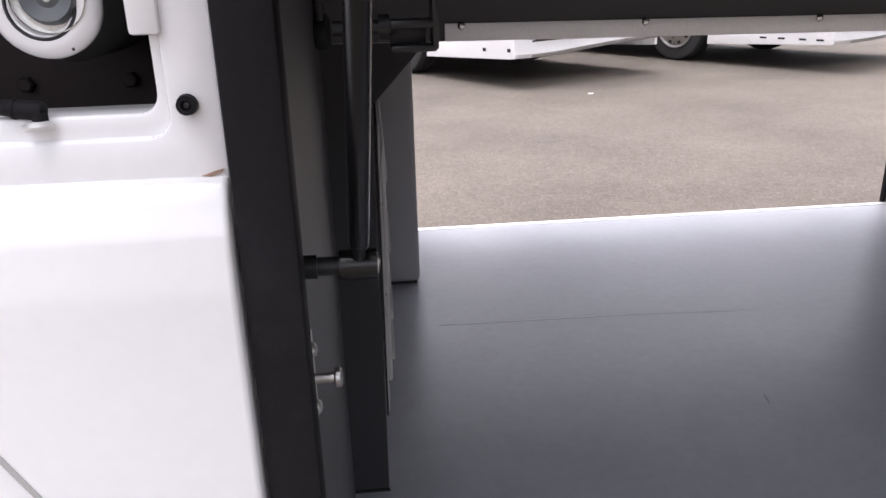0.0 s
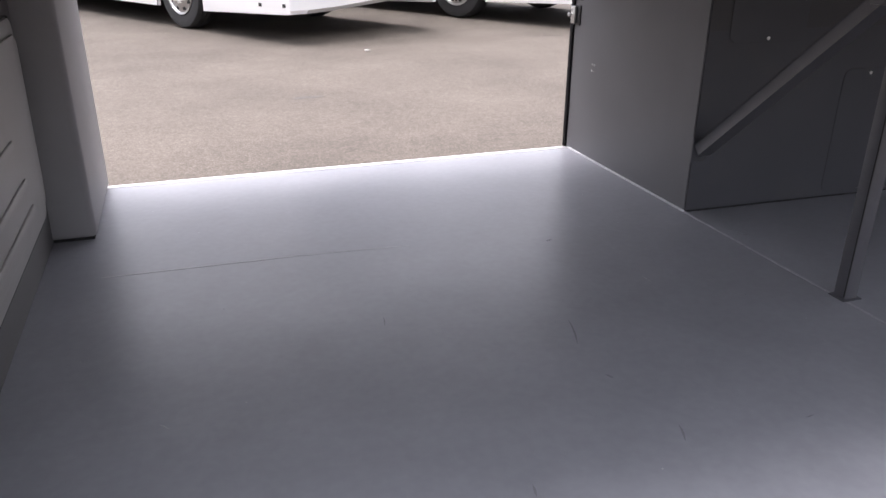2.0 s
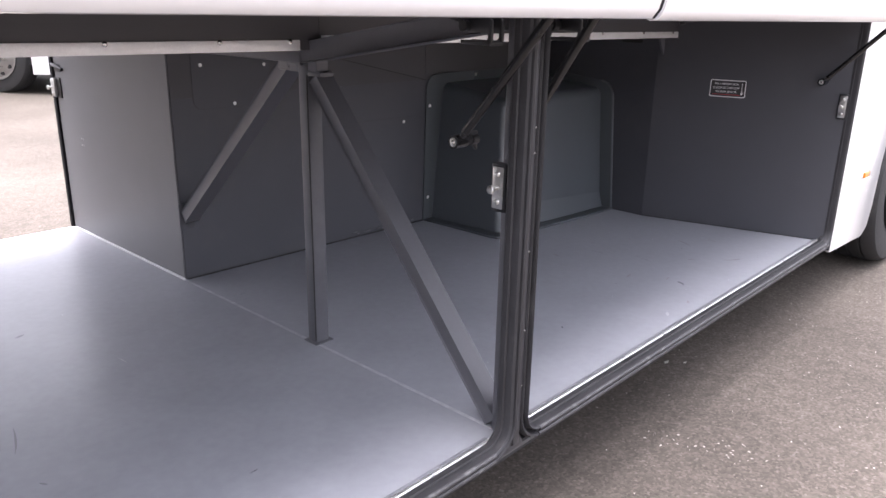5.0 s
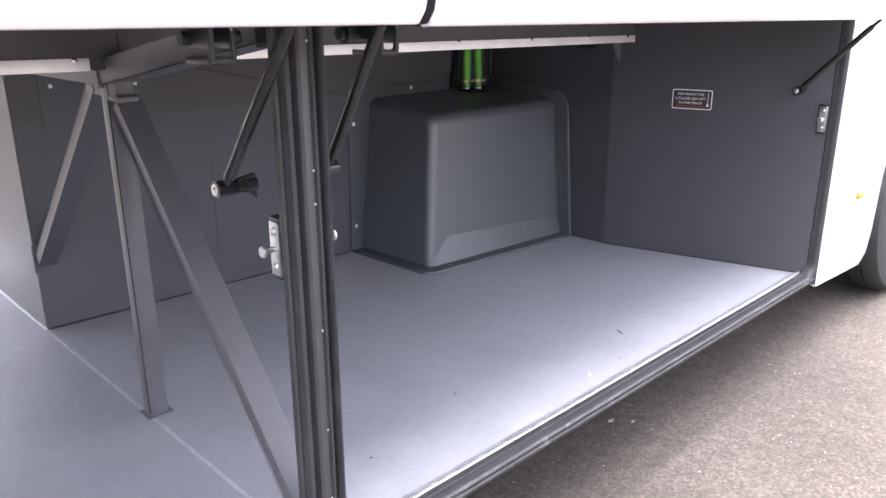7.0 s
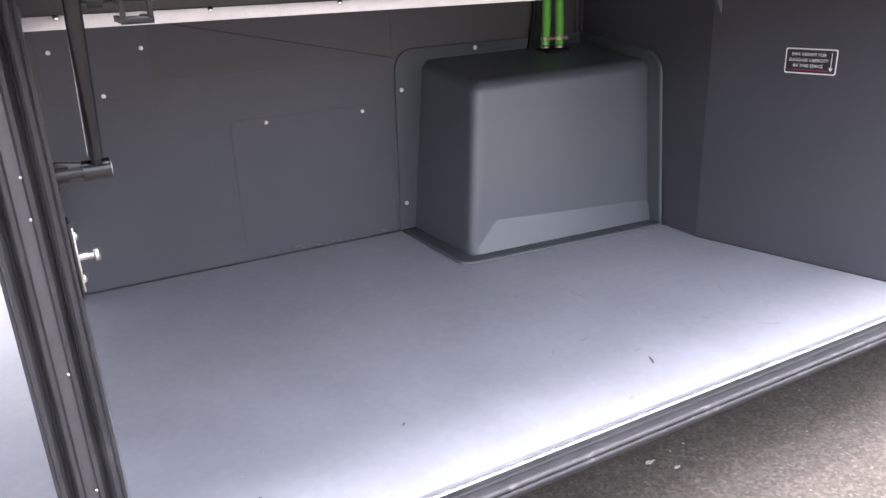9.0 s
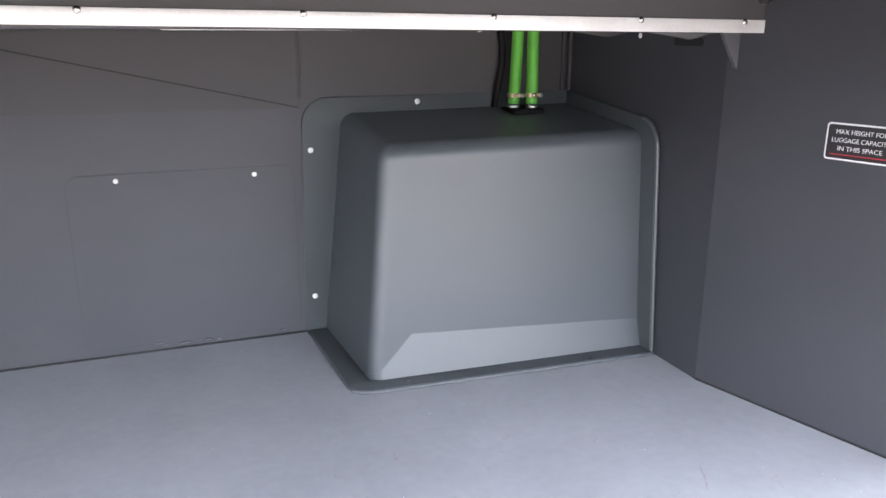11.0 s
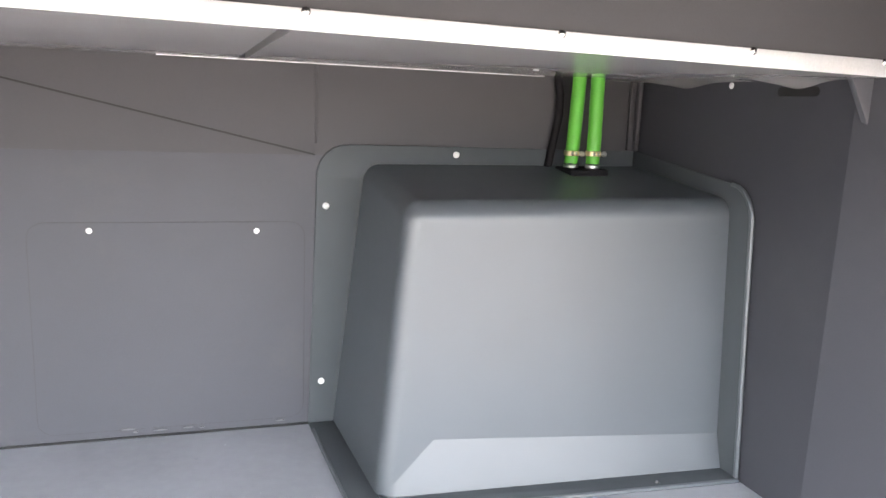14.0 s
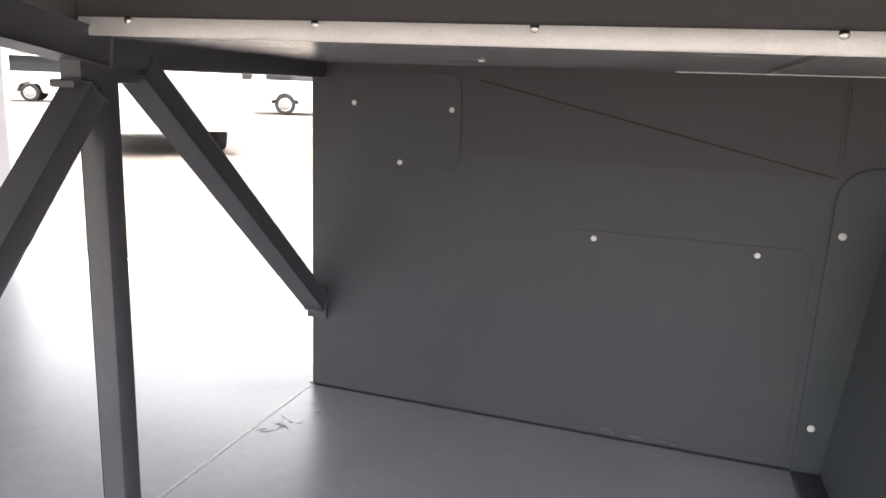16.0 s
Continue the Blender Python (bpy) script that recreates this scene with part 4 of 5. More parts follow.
part("knob", turned([(0.024, 0), (0.026, 0.004), (0.026, 0.018), (0.018, 0.024), (0.010, 0.024)], (-2.214, 0.70, 1.248), (1, 0, 0), 24), black_paint, boss)
part("arm", bar((-2.204, 0.70, 1.248), (-2.204, 0.62, 1.55), 0.03, 0.012, (0, 1, 0), 0.003), black_paint, boss)
rodr = thing("stay_rod", (2.0, 0.66, 1.266), "thin black stay rod along the splayed wall", "stay rod")
part("shaft", rod((2.0, 0.665, 1.268), (2.17, 0.10, 1.36), 0.006, seg=10), black_paint, rodr)
part("ball_end", turned([(0.008, -0.014), (0.014, -0.006), (0.014, 0.006), (0.008, 0.014)], (2.0, 0.672, 1.267), (0, -1, 0), 16), black_paint, rodr)


# ---- raised flaps ----
def flap(x0, x1, z_start, z_end, label):
    f = thing("luggage_flap", ((x0 + x1) / 2, -0.23, 1.31), label, "luggage flap", "raised luggage flaps")
    prof = [(-0.205, 0.008), (-0.222, 0.0), (-0.236, 0.002), (-0.248, 0.018), (-0.258, 0.056), (-0.266, 0.146), (-0.275, 0.40), (-0.270, 0.75), (-0.250, 1.12), (-0.225, 1.12), (-0.245, 0.75), (-0.250, 0.40), (-0.241, 0.146), (-0.232, 0.056), (-0.222, 0.021)]
    lift = Vector((x1 - x0, 0, z_end - z_start))
    part("panel", prism([(x0, y, z_start + z) for y, z in prof], lift), white_paint, f, smooth=50)
    part("edge_rubber", bar((x0 + 0.01, -0.211, z_start + 0.010), (x1 - 0.01, -0.211, z_end + 0.010), 0.022, 0.012, (0, 1, 0), 0.003), rubber, f)
    # Added black strip: stands for the shade in the open gap between flaps.
    part("end_seal", prism([(x1 + 0.001, y + 0.004, z_end + z) for y, z in prof], (0.018, 0, 0)), rubber, f, "black strip added to keep the gap at the flap end dark")
    part("inner_panel", box(x0 + 0.05, x1 - 0.05, -0.236, -0.205, 1.42, 2.30, 0.006), lining_dark, f)


flap(-2.196, 0.028, 1.321, 1.306, "white painted luggage flap raised over the through bay")
flap(0.048, 2.29, 1.303, 1.288, "white painted luggage flap raised over the half-depth bay")

# ---- coach body round the hold ----
coach = thing("coach_body", (0, 1.2, 0.3), "white painted coach side round the luggage bays", "coach", kind="structure")
part("upper_side", box(-6.0, 5.0, 0.0, 0.03, 1.62, 3.45, 0.004), white_paint, coach)
part("roof", box(-6.0, 5.0, 0.0, 2.46, 3.45, 3.52, 0.01), white_paint, coach)
part("far_side", box(-6.0, 5.0, 2.43, 2.46, 1.30, 3.45, 0.004), white_paint, coach)
part("far_side_panel", box(0.03, 5.0, 2.43, 2.46, 0.30, 1.30, 0.004), white_paint, coach)
part("far_side_panel", box(-6.0, -2.03, 2.43, 2.46, 0.30, 1.30, 0.004), white_paint, coach)
part("deck", box(-6.0, 5.0, 0.03, 2.43, 1.63, 1.66), lining_dark, coach)
part("end_bulkhead", box(-6.0, -5.95, 0.03, 2.43, 0.3, 3.45), lining_dark, coach)
part("end_bulkhead", box(4.95, 5.0, 0.03, 2.43, 0.3, 3.45), lining_dark, coach)

# panel between the half-depth bay and the wheel arch
bm = prism([(2.312, -0.004, 0.287), (2.80, -0.004, 0.262), (2.868, -0.004, 0.30), (2.905, -0.004, 0.40), (2.93, -0.004, 0.62), (2.99, -0.004, 0.85), (3.08, -0.004, 1.0), (3.2, -0.004, 1.10), (3.2, -0.004, 1.62), (2.312, -0.004, 1.62)], (0, 0.03, 0), 0.013)
part("wheel_side_panel", bm, white_paint, coach)
part("panel_return", box(2.305, 2.313, 0.0, 0.06, 0.30, 1.60, 0.002), steel_paint, coach)
part("arch_liner", box(2.90, 4.9, 0.24, 0.28, 0.25, 1.62), arch_black, coach)
part("front_side_panel", prism([(3.2, -0.004, 1.10), (3.6, -0.004, 1.14), (4.0, -0.004, 0.95), (4.15, -0.004, 0.60), (4.2, -0.004, 0.30), (5.0, -0.004, 0.30), (5.0, -0.004, 1.62), (3.2, -0.004, 1.62)], (0, 0.03, 0), 0.004), white_paint, coach)
marker = part("marker_lamp", box(2.600, 2.680, -0.018, -0.003, 0.590, 0.617, 0.005, 3), orange_lens, coach, "orange side marker lamp")
part("marker_base", box(2.592, 2.688, -0.008, -0.003, 0.584, 0.623, 0.002), white_paint, marker)


def wheel(name, centre, axis, radius, width, parent=None, label=""):
    """A coach wheel: tyre with rounded shoulders and grooves, dished alloy rim with holes and nuts. axis: the way that the outer face looks."""
    axis = Vector(axis).normalized()
    c = Vector(centre)
    w = thing(name, c, label or "black coach tyre on a polished alloy rim", "wheel") if parent is None else part(name, rod(c - axis * width * 0.3, c + axis * 0.01, radius * 0.3, seg=16), arch_black, parent)
    h = width / 2
    k = radius
    prof = [(k * 0.56, -h * 0.8), (k * 0.80, -h), (k * 0.95, -h * 0.92), (k * 0.985, -h * 0.78)]
    for g in (-0.45, 0.0, 0.45):
        prof += [(k, h * (g - 0.06) - h * 0.10), (k, h * (g - 0.04)), (k * 0.975, h * (g - 0.03)), (k * 0.975, h * (g + 0.03)), (k, h * (g + 0.04))]
    prof += [(k * 0.985, h * 0.78), (k * 0.95, h * 0.92), (k * 0.80, h), (k * 0.56, h * 0.8)]
    part("tyre", turned(prof, c, axis, 44), tyre_rubber, w)
    rim = [(k * 0.60, h * 0.70), (k * 0.645, h * 0.97), (k * 0.635, h * 1.0), (k * 0.60, h * 0.96), (k * 0.585, h * 0.84), (k * 0.54, h * 0.82), (k * 0.44, h * 0.97), (k * 0.31, h * 1.04), (k * 0.30, h * 0.88), (k * 0.21, h * 0.88), (k * 0.205, h * 1.08), (k * 0.16, h * 1.14), (k * 0.02, h * 1.16)]
    r = part("rim", turned(rim, c, axis, 44), rim_metal, w)
    q = axis.to_track_quat("Z", "Y").to_matrix()
    for i in range(10):
        a = 2 * math.pi * i / 10
        p = c + q @ Vector((k * 0.49 * math.cos(a), k * 0.49 * math.sin(a), h * 0.80))
        part("hand_hole", rod(p, p + axis * (h * 0.135), k * 0.058, seg=12), arch_black, r)
        a += 0.3
        p = c + q @ Vector((k * 0.355 * math.cos(a), k * 0.355 * math.sin(a), h * 0.96))
        part("wheel_nut", rod(p, p + axis * 0.04, k * 0.028, k * 0.022, seg=6), chrome, r)
    return w


wheel("coach_wheel", (3.40, 0.115, 0.50), (0.0, -1, 0.0), 0.50, 0.29)

# panel and filler hatch beside the through bay
white_end = thing("hatch_side_panel", (-2.6, 0.10, 0.3), "white painted body panel with an open service hatch", "body panel", kind="structure")
LY, HX, HZ, EX = 0.10, -2.293, 1.2315, -2.245
prof = [(LY + 0.03, 0.30), (LY - 0.024, 0.30), (LY - 0.034, 0.70), (LY - 0.032, 1.10), (LY - 0.027, 1.145), (LY - 0.016, 1.170), (LY - 0.004, 1.183), (LY + 0.03, 1.186)]
part("lower_panel", prism([(-4.2, y, z) for y, z in prof], (4.2 + EX - 0.002, 0, 0), 0.005), white_paint, white_end, smooth=60)
def hatch_corner(x, z, r):
    return [(x - r + r * math.sin(radians(a)), z + r - r * math.cos(radians(a))) for a in range(90, -1, -15)]


outline = [(-4.2, 1.172), (EX, 1.172), (EX, 1.62), (HX + 0.008, 1.62)] + hatch_corner(HX + 0.008, HZ - 0.017, 0.016) + [(-4.2, HZ - 0.017)]
part("hatch_frame", prism([(x, LY, z) for x, z in outline], (0, 0.035, 0), 0.0032), white_paint, white_end, smooth=60)
outline = [(-4.2, HZ - 0.024), (HX + 0.014, HZ - 0.024), (HX + 0.014, 1.62), (HX, 1.62)] + hatch_corner(HX, HZ, 0.014) + [(-4.2, HZ)]
part("hatch_rim", prism([(x, LY + 0.006, z) for x, z in outline], (0, 0.050, 0), 0.0028), white_paint, white_end, "white rolled rim round the hatch opening", smooth=60)
part("hatch_tab", box(HX - 0.010, HX + 0.012, LY - 0.007, LY + 0.004, 1.288, 1.40, 0.003), white_paint, white_end)
part("edge_return", box(EX - 0.006, EX + 0.001, LY + 0.004, LY + 0.05, 0.31, 1.60, 0.002), white_paint, white_end)
part("paint_chip", prism([(EX - 0.022, LY - 0.002, 1.1835), (EX - 0.012, LY - 0.002, 1.1865), (EX - 0.004, LY - 0.002, 1.1885), (EX - 0.006, LY - 0.002, 1.1860), (EX - 0.014, LY - 0.002, 1.1830)], (0, 0.0015, 0)), material("rust_brown", (0.34, 0.22, 0.16), 0.8, vary=0.4, scale=90), white_end, "small brown rusty paint chip")
# Thin pale grey diagonal line laid on the lower panel.
part("panel_crease", bar((-2.455, 0.0662, 0.983), (-2.395, 0.0662, 0.877), 0.004, 0.0012, (1, 0, 0), 0.0004), pale_plastic, white_end)
part("recess_back", box(-3.4, -2.255, 0.31, 0.33, 1.16, 1.62), recess_brown, white_end)
part("recess_side", box(-2.285, -2.262, 0.137, 0.31, 1.16, 1.62), recess_brown, white_end)
part("recess_floor", box(-3.4, -2.26, 0.176, 0.31, 1.165, 1.175), recess_brown, white_end)
buffer = part("rubber_buffer", turned([(0.0070, 0), (0.0080, 0.003), (0.0072, 0.009), (0.0038, 0.009), (0.0034, 0.005)], (-2.2695, LY, 1.238), (0, -1, 0), 24), rubber, white_end, "black rubber door buffer")
part("centre_screw", dome((-2.2695, LY - 0.006, 1.238), (0, -1, 0), 0.003), black_paint, buffer)
filler = thing("filler_neck", (-2.37, 0.135, 1.31), "white flanged filler neck with a grey round cap", "filler neck")
FC = (-2.373, 0.135, 1.310)
CC = (-2.3665, 0.135, 1.3165)
part("flange", turned([(0.018, 0.022), (0.036, 0.020), (0.0395, 0.014), (0.0400, 0.006), (0.0385, 0.000), (0.034, -0.004), (0.029, -0.005), (0.0220, -0.003), (0.0180, 0.006)], FC, (0, 1, 0), 56), white_paint, filler)
part("neck", turned([(0.040, 0.15), (0.046, 0.14), (0.046, 0.045), (0.030, 0.022)], FC, (0, 1, 0), 40), arch_black, filler)
part("collar", turned([(0.0262, 0.01), (0.0262, -0.004), (0.0240, -0.006), (0.0222, 0.002)], FC, (0, 1, 0), 56), black_paint, filler)
part("collar_ring", turned([(0.0275, 0.004), (0.0275, -0.0055), (0.0266, -0.0062), (0.0262, 0.0)], CC, (0, 1, 0), 56), chrome, filler)
cap = part("cap", turned([(0.0215, 0.02), (0.0215, -0.003), (0.0185, -0.009), (0.009, -0.005), (0.004, -0.0065)], CC, (0, 1, 0), 56), plastic, filler)
part("cap_button", dome((CC[0], CC[1] - 0.006, CC[2] - 0.002), (0, -1, 0), 0.003, 0.002), alu, cap)
part("flange_bolt", dome((-2.355, 0.1315, 1.2775), (0, -1, 0), 0.0012), black_paint, filler)
for x, z in ((-2.469, 1.233), (-2.370, 1.234)):
    b = thing("hatch_bolt", (x, 0.31, z), "dark bolt head on the hatch back wall", "bolt", "hatch bolts")
    part("head", turned([(0.008, 0), (0.008, 0.006), (0.006, 0.008)], (x, 0.31, z), (0, -1, 0), 6), recess_brown, b)
plug = thing("cable_plug", (-2.374, LY, 1.224), "dark plug and cable on the hatch ledge", "plug")
part("body", turned([(0.0045, 0.0), (0.0058, 0.002), (0.0066, 0.012), (0.0072, 0.013), (0.0072, 0.032), (0.0060, 0.034), (0.001, 0.034)], (-2.407, LY + 0.006, 1.2405), (1, -0.1, -0.12), 20), rubber, plug)
part("grip_ring", turned([(0.0070, 0.0), (0.0078, 0.0008), (0.0078, 0.0032), (0.0070, 0.004)], (-2.396, LY + 0.005, 1.2392), (1, -0.1, -0.12), 20), rubber, plug)
part("boot", rod((-2.377, LY + 0.002, 1.2360), (-2.377, LY + 0.002, 1.2285), 0.0060, 0.0056, seg=14), rubber, plug)
part("cable", tube_path([(-2.405, LY + 0.006, 1.2404), (-2.44, LY + 0.010, 1.2425), (-2.52, LY + 0.025, 1.246)], 0.0030, 10), rubber, plug)
part("nut", turned([(0.0100, 0.0), (0.0105, 0.001), (0.0105, 0.0035), (0.0070, 0.0060), (0.001, 0.006)], (-2.378, LY - 0.001, 1.2240), (0, 0, 1), 24), alu_matt, plug, "pale round nut")

# ---- ribbed moulding on the end wall of the through bay ----
rib = thing("ribbed_panel", (-2.143, 1.2, 0.75), "pale grey ribbed plastic moulding screwed to the end wall", "wall moulding")
X0 = -2.1445
part("backing", prism([(X0, y, z) for y, z in rounded(0.842, 1.80, 0.485, 1.082, 0.05)], (0.007, 0, 0), 0.002), pale_plastic, rib)
part("raised_field", prism([(X0 + 0.006, y, z) for y, z in rounded(0.895, 1.78, 0.53, 1.038, 0.04)], (0.010, 0, 0), 0.006), pale_plastic, rib)
ring = loop_sweep(0.839, 1.803, 0.482, 1.085, 0.05, [(0.0, 0.0), (0.004, 0.0), (0.004, 0.004), (0.0, 0.004)])
for v in ring.verts:
    v.co = Vector((X0 + v.co.y, v.co.x, v.co.z))
part("edge_gap", ring, dark_gap, rib)
for y0, y1, z in ((1.08, 1.40, 0.925), (1.00, 1.45, 0.795), (0.94, 1.52, 0.672), (0.93, 1.56, 0.585)):
    part("rib", prism([(X0 + 0.0155, y, zz) for y, zz in rounded(y0, y1, z - 0.014, z + 0.014, 0.012)], (0.007, 0, 0), 0.003), pale_plastic, rib)
screws(rib, [(X0 + 0.007, y, z) for y, z in ((0.866, 0.56), (0.866, 0.75), (0.866, 0.93), (0.95, 1.060), (1.15, 1.060), (1.4, 1.060))], (1, 0, 0), 0.004, black_paint)
part("mounting_strip", box(X0 + 0.0072, X0 + 0.009, 0.90, 1.62, 1.048, 1.073, 0.0005), pale_plastic, rib)
lean(rib)

# ---- far doorway fittings ----
far_seal = thing("far_door_seal", (0.0, 2.43, FLOOR_Z), "black rubber seal strip on the far doorway edge", "rubber seal", kind="structure")
part("strip", box(-0.010, 0.004, 2.426, 2.452, FLOOR_Z, 1.30, 0.004), rubber, far_seal)
hinge = thing("far_latch", (0.0, 2.44, 0.965), "small zinc latch bracket on the far doorway edge", "latch")
part("backing", box(-0.006, 0.0, 2.372, 2.424, 0.925, 1.008, 0.001), black_paint, hinge)
part("plate", box(-0.020, -0.0065, 2.398, 2.432, 0.930, 1.003, 0.002), zinc, hinge)
part("pin", turned([(0.005, 0), (0.005, 0.012), (0.009, 0.014), (0.009, 0.018), (0.006, 0.020)], (-0.020, 2.420, 0.968), (-1, 0, 0), 16), zinc, hinge)
for z in (0.942, 0.991):
    part("bolt", dome((-0.020, 2.418, z), (-1, 0, 0), 0.006, 0.004), zinc, hinge)
stay = thing("far_stay", (0.0, 2.40, 1.045), "short black stay arm above the far latch", "stay")
part("arm", tube_path([(-0.004, 2.436, 1.058), (-0.012, 2.405, 1.058), (-0.012, 2.370, 1.052), (-0.005, 2.338, 1.042)], 0.007, 10), black_paint, stay)
part("base", box(-0.004, 0.0, 2.36, 2.42, 1.03, 1.06, 0.0015), black_paint, stay)


# ---- coaches and cars across the yard ----
def yard_coach(origin, heading, label, slots, rear_axle=6.2):
    """A parked white coach. origin: its near front corner on the ground; heading: degrees of its nose from +x."""
    c = thing("parked_coach", (0, 0, 0), label, "coach", "parked coaches")
    L, W = 12.0, 2.5
    # local: x forward with 0 at the nose corner, y to the right of the seen side
    AX = -2.49
    side = [(0.0, 0.360), (-0.10, 0.352), (AX + 0.60, 0.275)]
    for i in range(9):
        a = radians(180 * i / 8)
        side.append((AX + 0.60 * math.cos(a), 0.50 + 0.63 * math.sin(a)))
    side += [(AX - 0.60, 0.27), (-rear_axle - 1.6, 0.25)]
    for i in range(9):
        a = radians(180 * i / 8)
        side.append((-rear_axle - 2.17 + 0.57 * math.cos(a), 0.50 + 0.60 * math.sin(a)))
    side += [(-rear_axle - 2.74, 0.30), (-L, 0.35), (-L, 3.3), (-0.6, 3.4), (-0.15, 2.4), (0.0, 1.2)]
    part("side", prism([(x, 0.0, z) for x, z in side], (0, 0.05, 0), 0.006), coach_white, c)
    part("far_side", prism([(x, W - 0.05, z) for x, z in side], (0, 0.05, 0), 0.006), coach_white, c)
    front = [(0.0, 0.0), (0.12, 0.16), (0.26, 0.42), (0.36, 0.85), (0.39, W / 2), (0.36, W - 0.85), (0.26, W - 0.42), (0.12, W - 0.16), (0.0, W)]
    foot = (0.360, 0.368, 0.395, 0.440, 0.470, 0.480, 0.475, 0.460, 0.440)

    def band(levels, keep, out, mat, name, label=""):
        bm = bmesh.new()
        rows = [[bm.verts.new((front[i][0] + push + out, front[i][1], z(i))) for i in keep] for z, push in levels]
        for a, b in zip(rows, rows[1:]):
            for i in range(len(keep) - 1):
                bm.faces.new((a[i], a[i + 1], b[i + 1], b[i]))
        bmesh.ops.solidify(bm, geom=bm.faces[:], thickness=0.03)
        return part(name, bm, mat, c, label)

    every = range(9)
    band([(lambda i: foot[i], -0.04), (lambda i: foot[i] + 0.05, 0.012), (lambda i: foot[i] + 0.13, 0.0), (lambda i: 0.90, -0.005), (lambda i: 1.22, -0.02)], every, 0.0, coach_white, "front_bumper")
    mouth = (0, 0.555, 0.575, 0.590, 0.600, 0.605, 0.610, 0.610)
    brow = (0, 0.565, 0.690, 0.760, 0.800, 0.810, 0.800, 0.750)
    band([(lambda i: mouth[i], 0.0), (lambda i: brow[i], 0.0)], range(1, 8), 0.014, black_paint, "air_intake", "black air intake grille")
    band([(lambda i: foot[i] + 0.004, -0.02), (lambda i: foot[i] + 0.045, 0.004)], range(1, 9), 0.016, pale_plastic, "bumper_lip", "pale grey lower lip of the bumper")
    part("fog_lamp", turned([(0.036, 0), (0.038, 0.012), (0.022, 0.018)], (0.285, 0.44, 0.625), (0.75, -0.66, 0), 16), chrome, c)
    part("windscreen", prism([(0.0, 0.06, 1.22), (0.0, W - 0.06, 1.22), (-0.55, W - 0.10, 3.2), (-0.55, 0.10, 3.2)], (-0.03, 0, 0)), glass_dark, c)
    part("roof", box(-L, -0.55, 0.02, W - 0.02, 3.28, 3.42, 0.03), coach_white, c)
    part("rear", box(-L, -L + 0.06, 0.0, W, 0.35, 3.3, 0.02), coach_white, c)
    part("underside", box(-L + 0.05, -0.35, 0.06, W - 0.06, 0.40, 0.55), arch_black, c)
    x = -L + 0.5
    while x < -1.2:
        part("side_window", box(x, min(x + 1.5, -0.8), -0.006, 0.004, 1.75, 2.85, 0.004), glass_dark, c)
        x += 1.56
    part("side_marker", box(-1.15, -1.04, -0.014, 0.0, 0.622, 0.667, 0.004), orange_lens, c, "orange side marker lamp")
    for x, z, wide, high in slots + [(x, 0.34, 0.06, 0.042) for x in (-3.7, -4.5, -5.3, -6.1)]:
        part("jacking_slot", box(x, x + wide, -0.004, 0.002, z, z + high, 0.002), dark_gap, c)
    for x in (-3.1, -4.6, -6.1, -7.6):
        part("flap_gap", box(x, x + 0.010, -0.002, 0.004, 0.26, 1.2), dark_gap, c)
    for ax in (AX, -rear_axle - 2.17):
        wheel("wheel", (ax, 0.152, 0.52), (0, -1, 0), 0.52, 0.30, c)
        wheel("wheel", (ax, W - 0.17, 0.52), (0, 1, 0), 0.52, 0.30, c)
    c.matrix_basis = Matrix.Translation((*origin, 0)) @ Matrix.Rotation(radians(heading), 4, "Z")
    return c


yard_coach((-0.44, 8.62), -61.0, "parked white coach with polished wheels, nose out across the yard", [(-0.61, 0.420, 0.06, 0.042), (-0.13, 0.435, 0.06, 0.042)])
yard_coach((3.67, 8.87), -61.0, "parked white coach half hidden behind the nearer one", [(x, 0.395, 0.10, 0.024) for x in (-1.04, -0.77, -0.47, -0.23)])


def parked_car(at, heading, label, half=0.9, inset=0.02, tall=0.0):
    """A white van. half: half its width; inset: how far the tyres stand in from its sides; tall: metres added to its roof."""
    c = thing("parked_van", (0, 0, 0), label, "van", "parked vans")
    prof = [(-2.3, 0.35), (-1.75, 0.35), (-1.65, 0.62), (-1.3, 0.74), (-0.95, 0.62), (-0.85, 0.32), (0.95, 0.32), (1.05, 0.62), (1.4, 0.74), (1.75, 0.62), (1.85, 0.35), (2.3, 0.38), (2.35, 0.8), (1.5, 1.05), (0.75, 1.75 + tall), (-2.2, 1.85 + tall), (-2.35, 1.1)]
    part("body", prism([(x, -half, z) for x, z in prof], (0, 2 * half, 0), 0.04), coach_white, c)
    for s in (-1, 1):
        y = s * (half + 0.005)
        part("side_window", prism([(0.2, y, 1.1), (1.2, y, 1.1), (0.7, y, 1.6), (0.2, y, 1.65)], (0, -s * 0.01, 0)), glass_dark, c)
        part("side_window", prism([(-1.9, y, 1.1), (0.1, y, 1.1), (0.1, y, 1.65), (-1.9, y, 1.68)], (0, -s * 0.01, 0)), glass_dark, c)
    part("underside", box(-2.15, 2.15, 0.15 - half, half - 0.15, 0.36, 0.44), arch_black, c)
    for x in (-1.3, 1.4):
        wheel("wheel", (x, 0.10 + inset - half, 0.33), (0, -1, 0), 0.33, 0.20, c)
        wheel("wheel", (x, half - inset - 0.10, 0.33), (0, 1, 0), 0.33, 0.20, c)
    c.matrix_basis = Matrix.Translation((*at, 0)) @ Matrix.Rotation(radians(heading), 4, "Z")
    return c


van = parked_car((-22.2, 23.8), 35, "white parked van far across the yard")
van2 = copy_thing(van, Matrix.Translation((-11.2, 23.5, 0)) @ Matrix.Rotation(radians(30), 4, "Z"))
tagged(van2, "white parked van beyond the coaches")
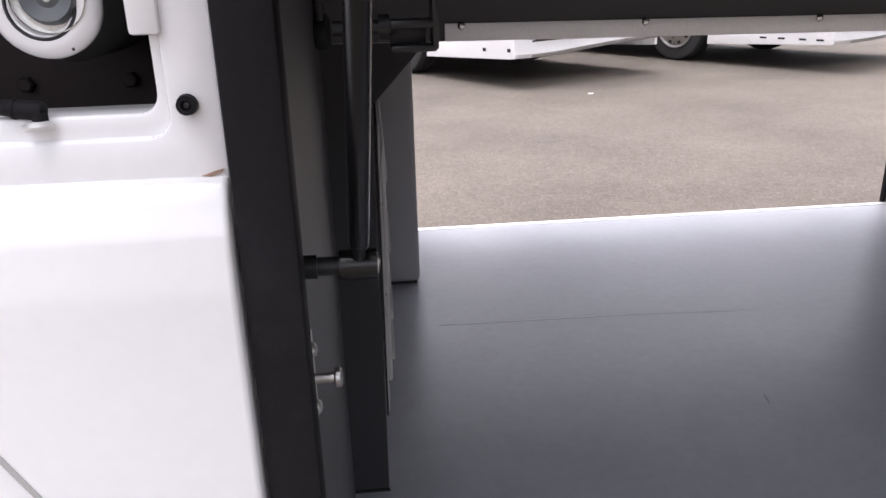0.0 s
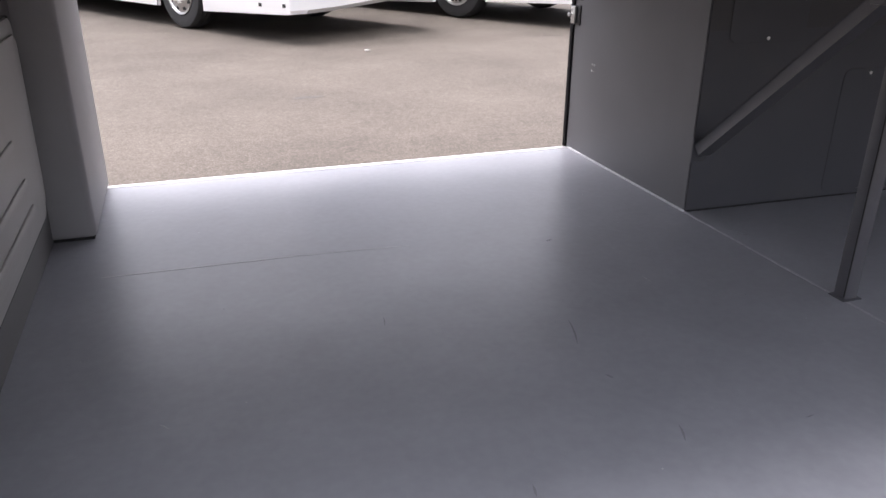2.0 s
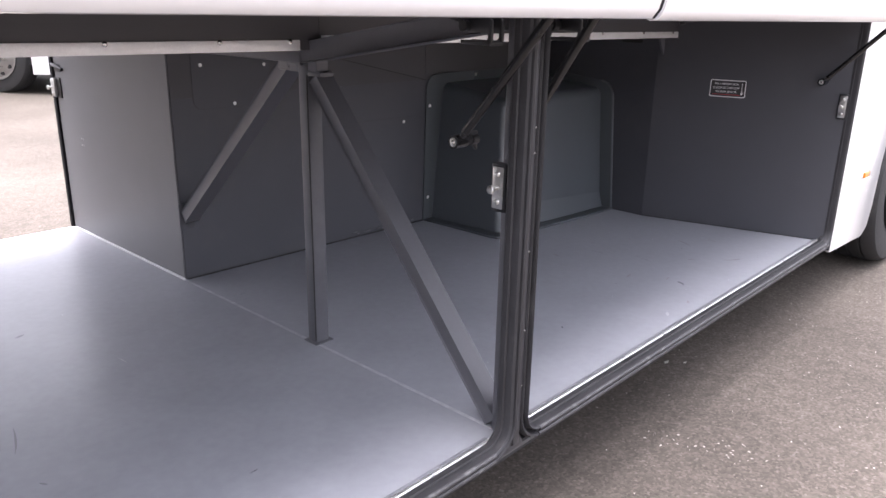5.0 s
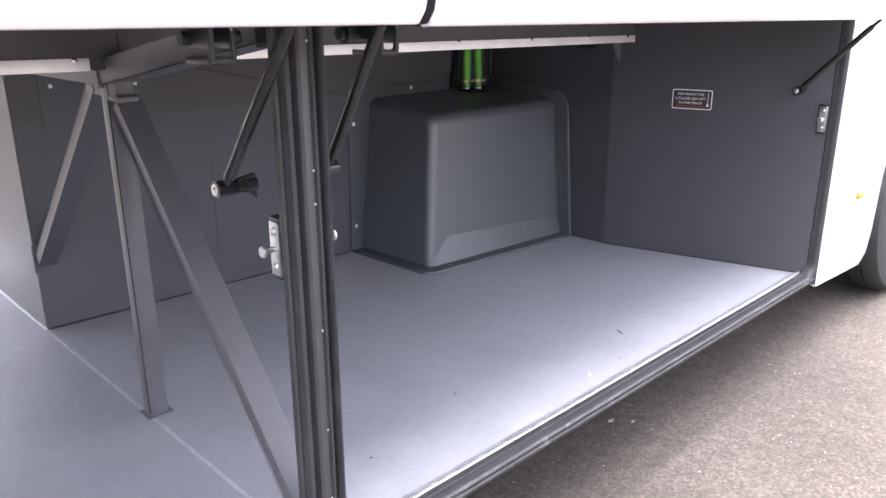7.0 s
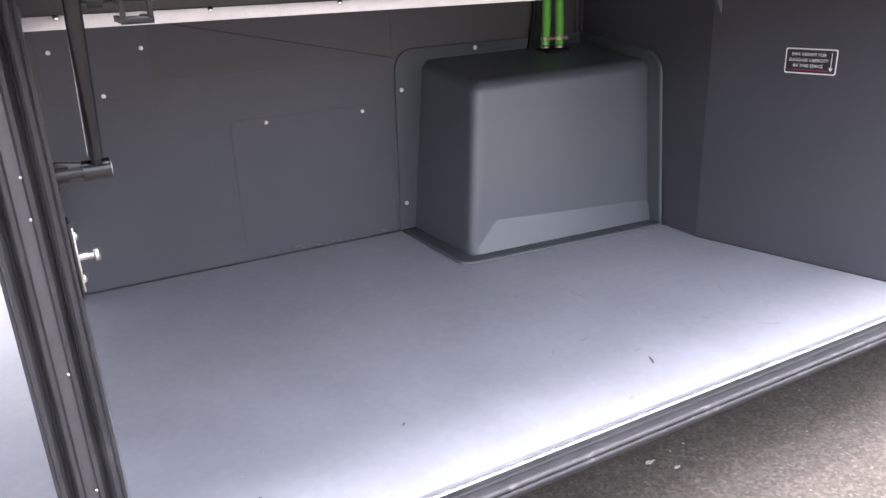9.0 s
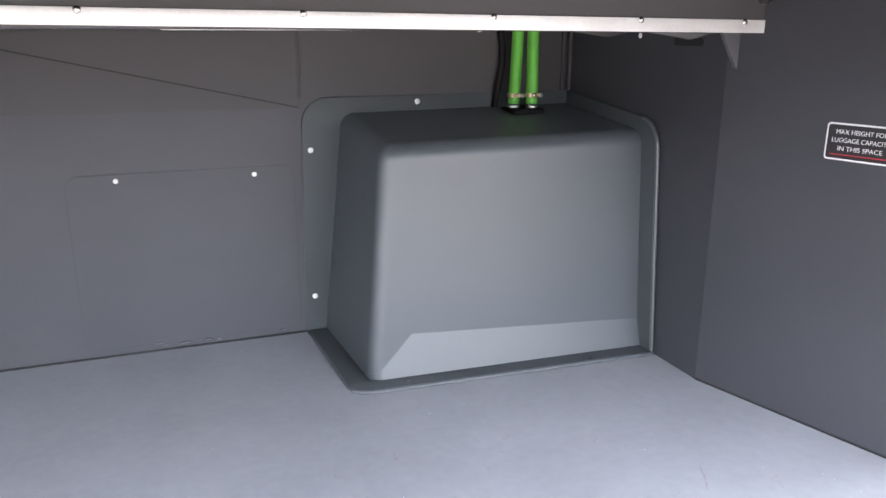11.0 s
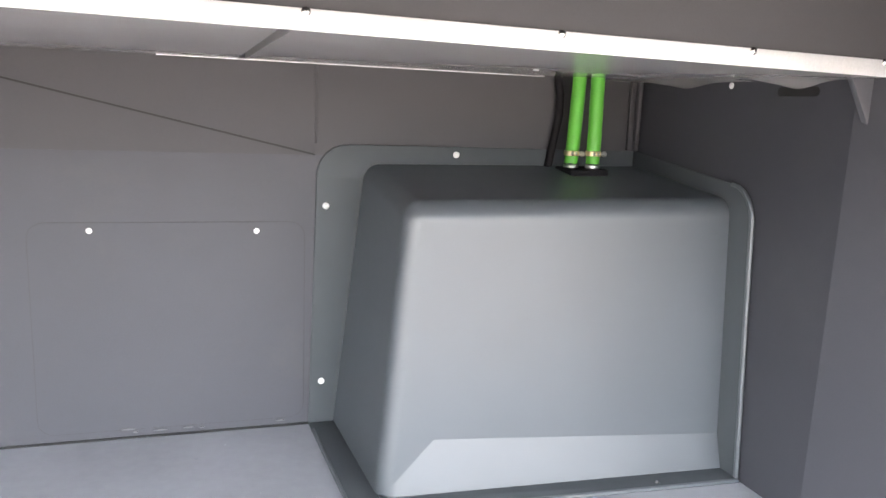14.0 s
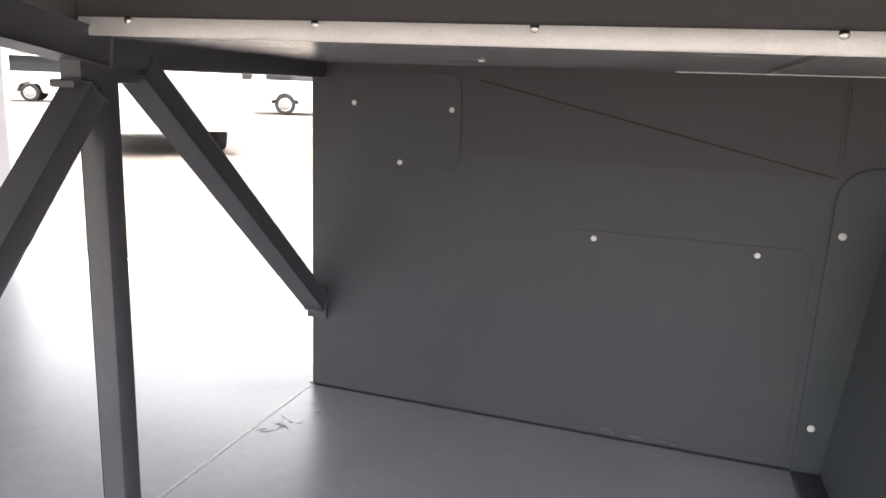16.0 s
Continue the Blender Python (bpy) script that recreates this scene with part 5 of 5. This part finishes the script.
parked_car((-7.88, 10.76), 134, "tall white parked van with its plain rear towards the hold", 1.0, 0.10, 0.35)

# ---- litter and marks in the yard ----
def splat(name, x, y, size, mat, label, category, h=0.003):
    t = thing(name, (x, y, 0), label, category)
    pts = []
    n = 11
    for i in range(n):
        a = 2 * math.pi * i / n
        r = size * random.uniform(0.45, 1.0)
        pts.append((x + r * math.cos(a) * 1.5, y + r * math.sin(a) * 0.6, 0.001))
    part("flake", prism(pts, (0, 0, h)), mat, t, smooth=0)


splat("paper_scrap", 0.345, 8.08, 0.024, paper, "small scrap of white paper on the asphalt", "litter", 0.012)
splash = material("dried_splash", (0.37, 0.345, 0.315), 0.8, vary=0.3, scale=90)
splat("dried_splash", 1.33, 0.255, 0.014, splash, "small pale dried splash on the asphalt", "stain")
splat("dried_splash", 1.38, 0.20, 0.008, splash, "small pale dried splash on the asphalt", "stain")
splat("asphalt_patch", -0.744, 5.66, 0.11, material("worn_bitumen", (0.056, 0.050, 0.046), 0.9, vary=0.5, scale=26), "dark worn spot in the asphalt", "stain", 0.0006)
crack = thing("asphalt_crack", (2.9, 8.65, 0), "thin dark crack in the asphalt", "crack")
run = [(2.66, 8.640), (2.76, 8.668), (2.88, 8.655), (2.99, 8.672), (3.13, 8.620)]
part("line", prism([(x, y - 0.008, 0.0008) for x, y in run] + [(x, y + 0.007, 0.0008) for x, y in run[::-1]], (0, 0, 0.0006)), arch_black, crack, smooth=0)

# pale chips and flecks lying in the asphalt beside the coach
bm = bmesh.new()
lines = [((0.77, 0.02), (0.88, -0.10)), ((0.90, -0.17), (0.95, -0.20)), ((0.86, -0.20), (0.90, -0.25)), ((1.02, -0.44), (1.20, -0.68)), ((1.30, -0.75), (1.75, -1.2))]
for i in range(420):
    if i < 60:
        a, b = random.choice(lines)
        u = random.random()
        x, y = a[0] + (b[0] - a[0]) * u + random.gauss(0, 0.03), a[1] + (b[1] - a[1]) * u + random.gauss(0, 0.03)
        size = random.uniform(0.0012, 0.0048)
    else:
        x, y = random.uniform(-1.2, 3.6), random.uniform(-1.6, 0.5)
        size = random.uniform(0.001, 0.0038)
    turn, n = random.uniform(0, 6.28), random.randint(5, 7)
    ring = []
    for k in range(n):
        r = size * random.uniform(0.5, 1.0)
        p, q = 1.7 * r * math.cos(6.283 * k / n), 0.8 * r * math.sin(6.283 * k / n)
        ring.append((x + p * math.cos(turn) - q * math.sin(turn), y + p * math.sin(turn) + q * math.cos(turn)))
    low = [bm.verts.new((p, q, 0.0005)) for p, q in ring]
    high = [bm.verts.new((x + (p - x) * 0.8, y + (q - y) * 0.8, 0.0016)) for p, q in ring]
    bm.faces.new(high)
    for k in range(n):
        bm.faces.new((low[k], low[(k + 1) % n], high[(k + 1) % n], high[k]))
chips = finish(bm, "stone_chips", material("pale_stone_chip", (0.38, 0.345, 0.31), 0.85, vary=0.3, scale=60), 0)
tagged(chips, "pale stone chips and paint flecks on the asphalt", "stone chips", kind="stuff")
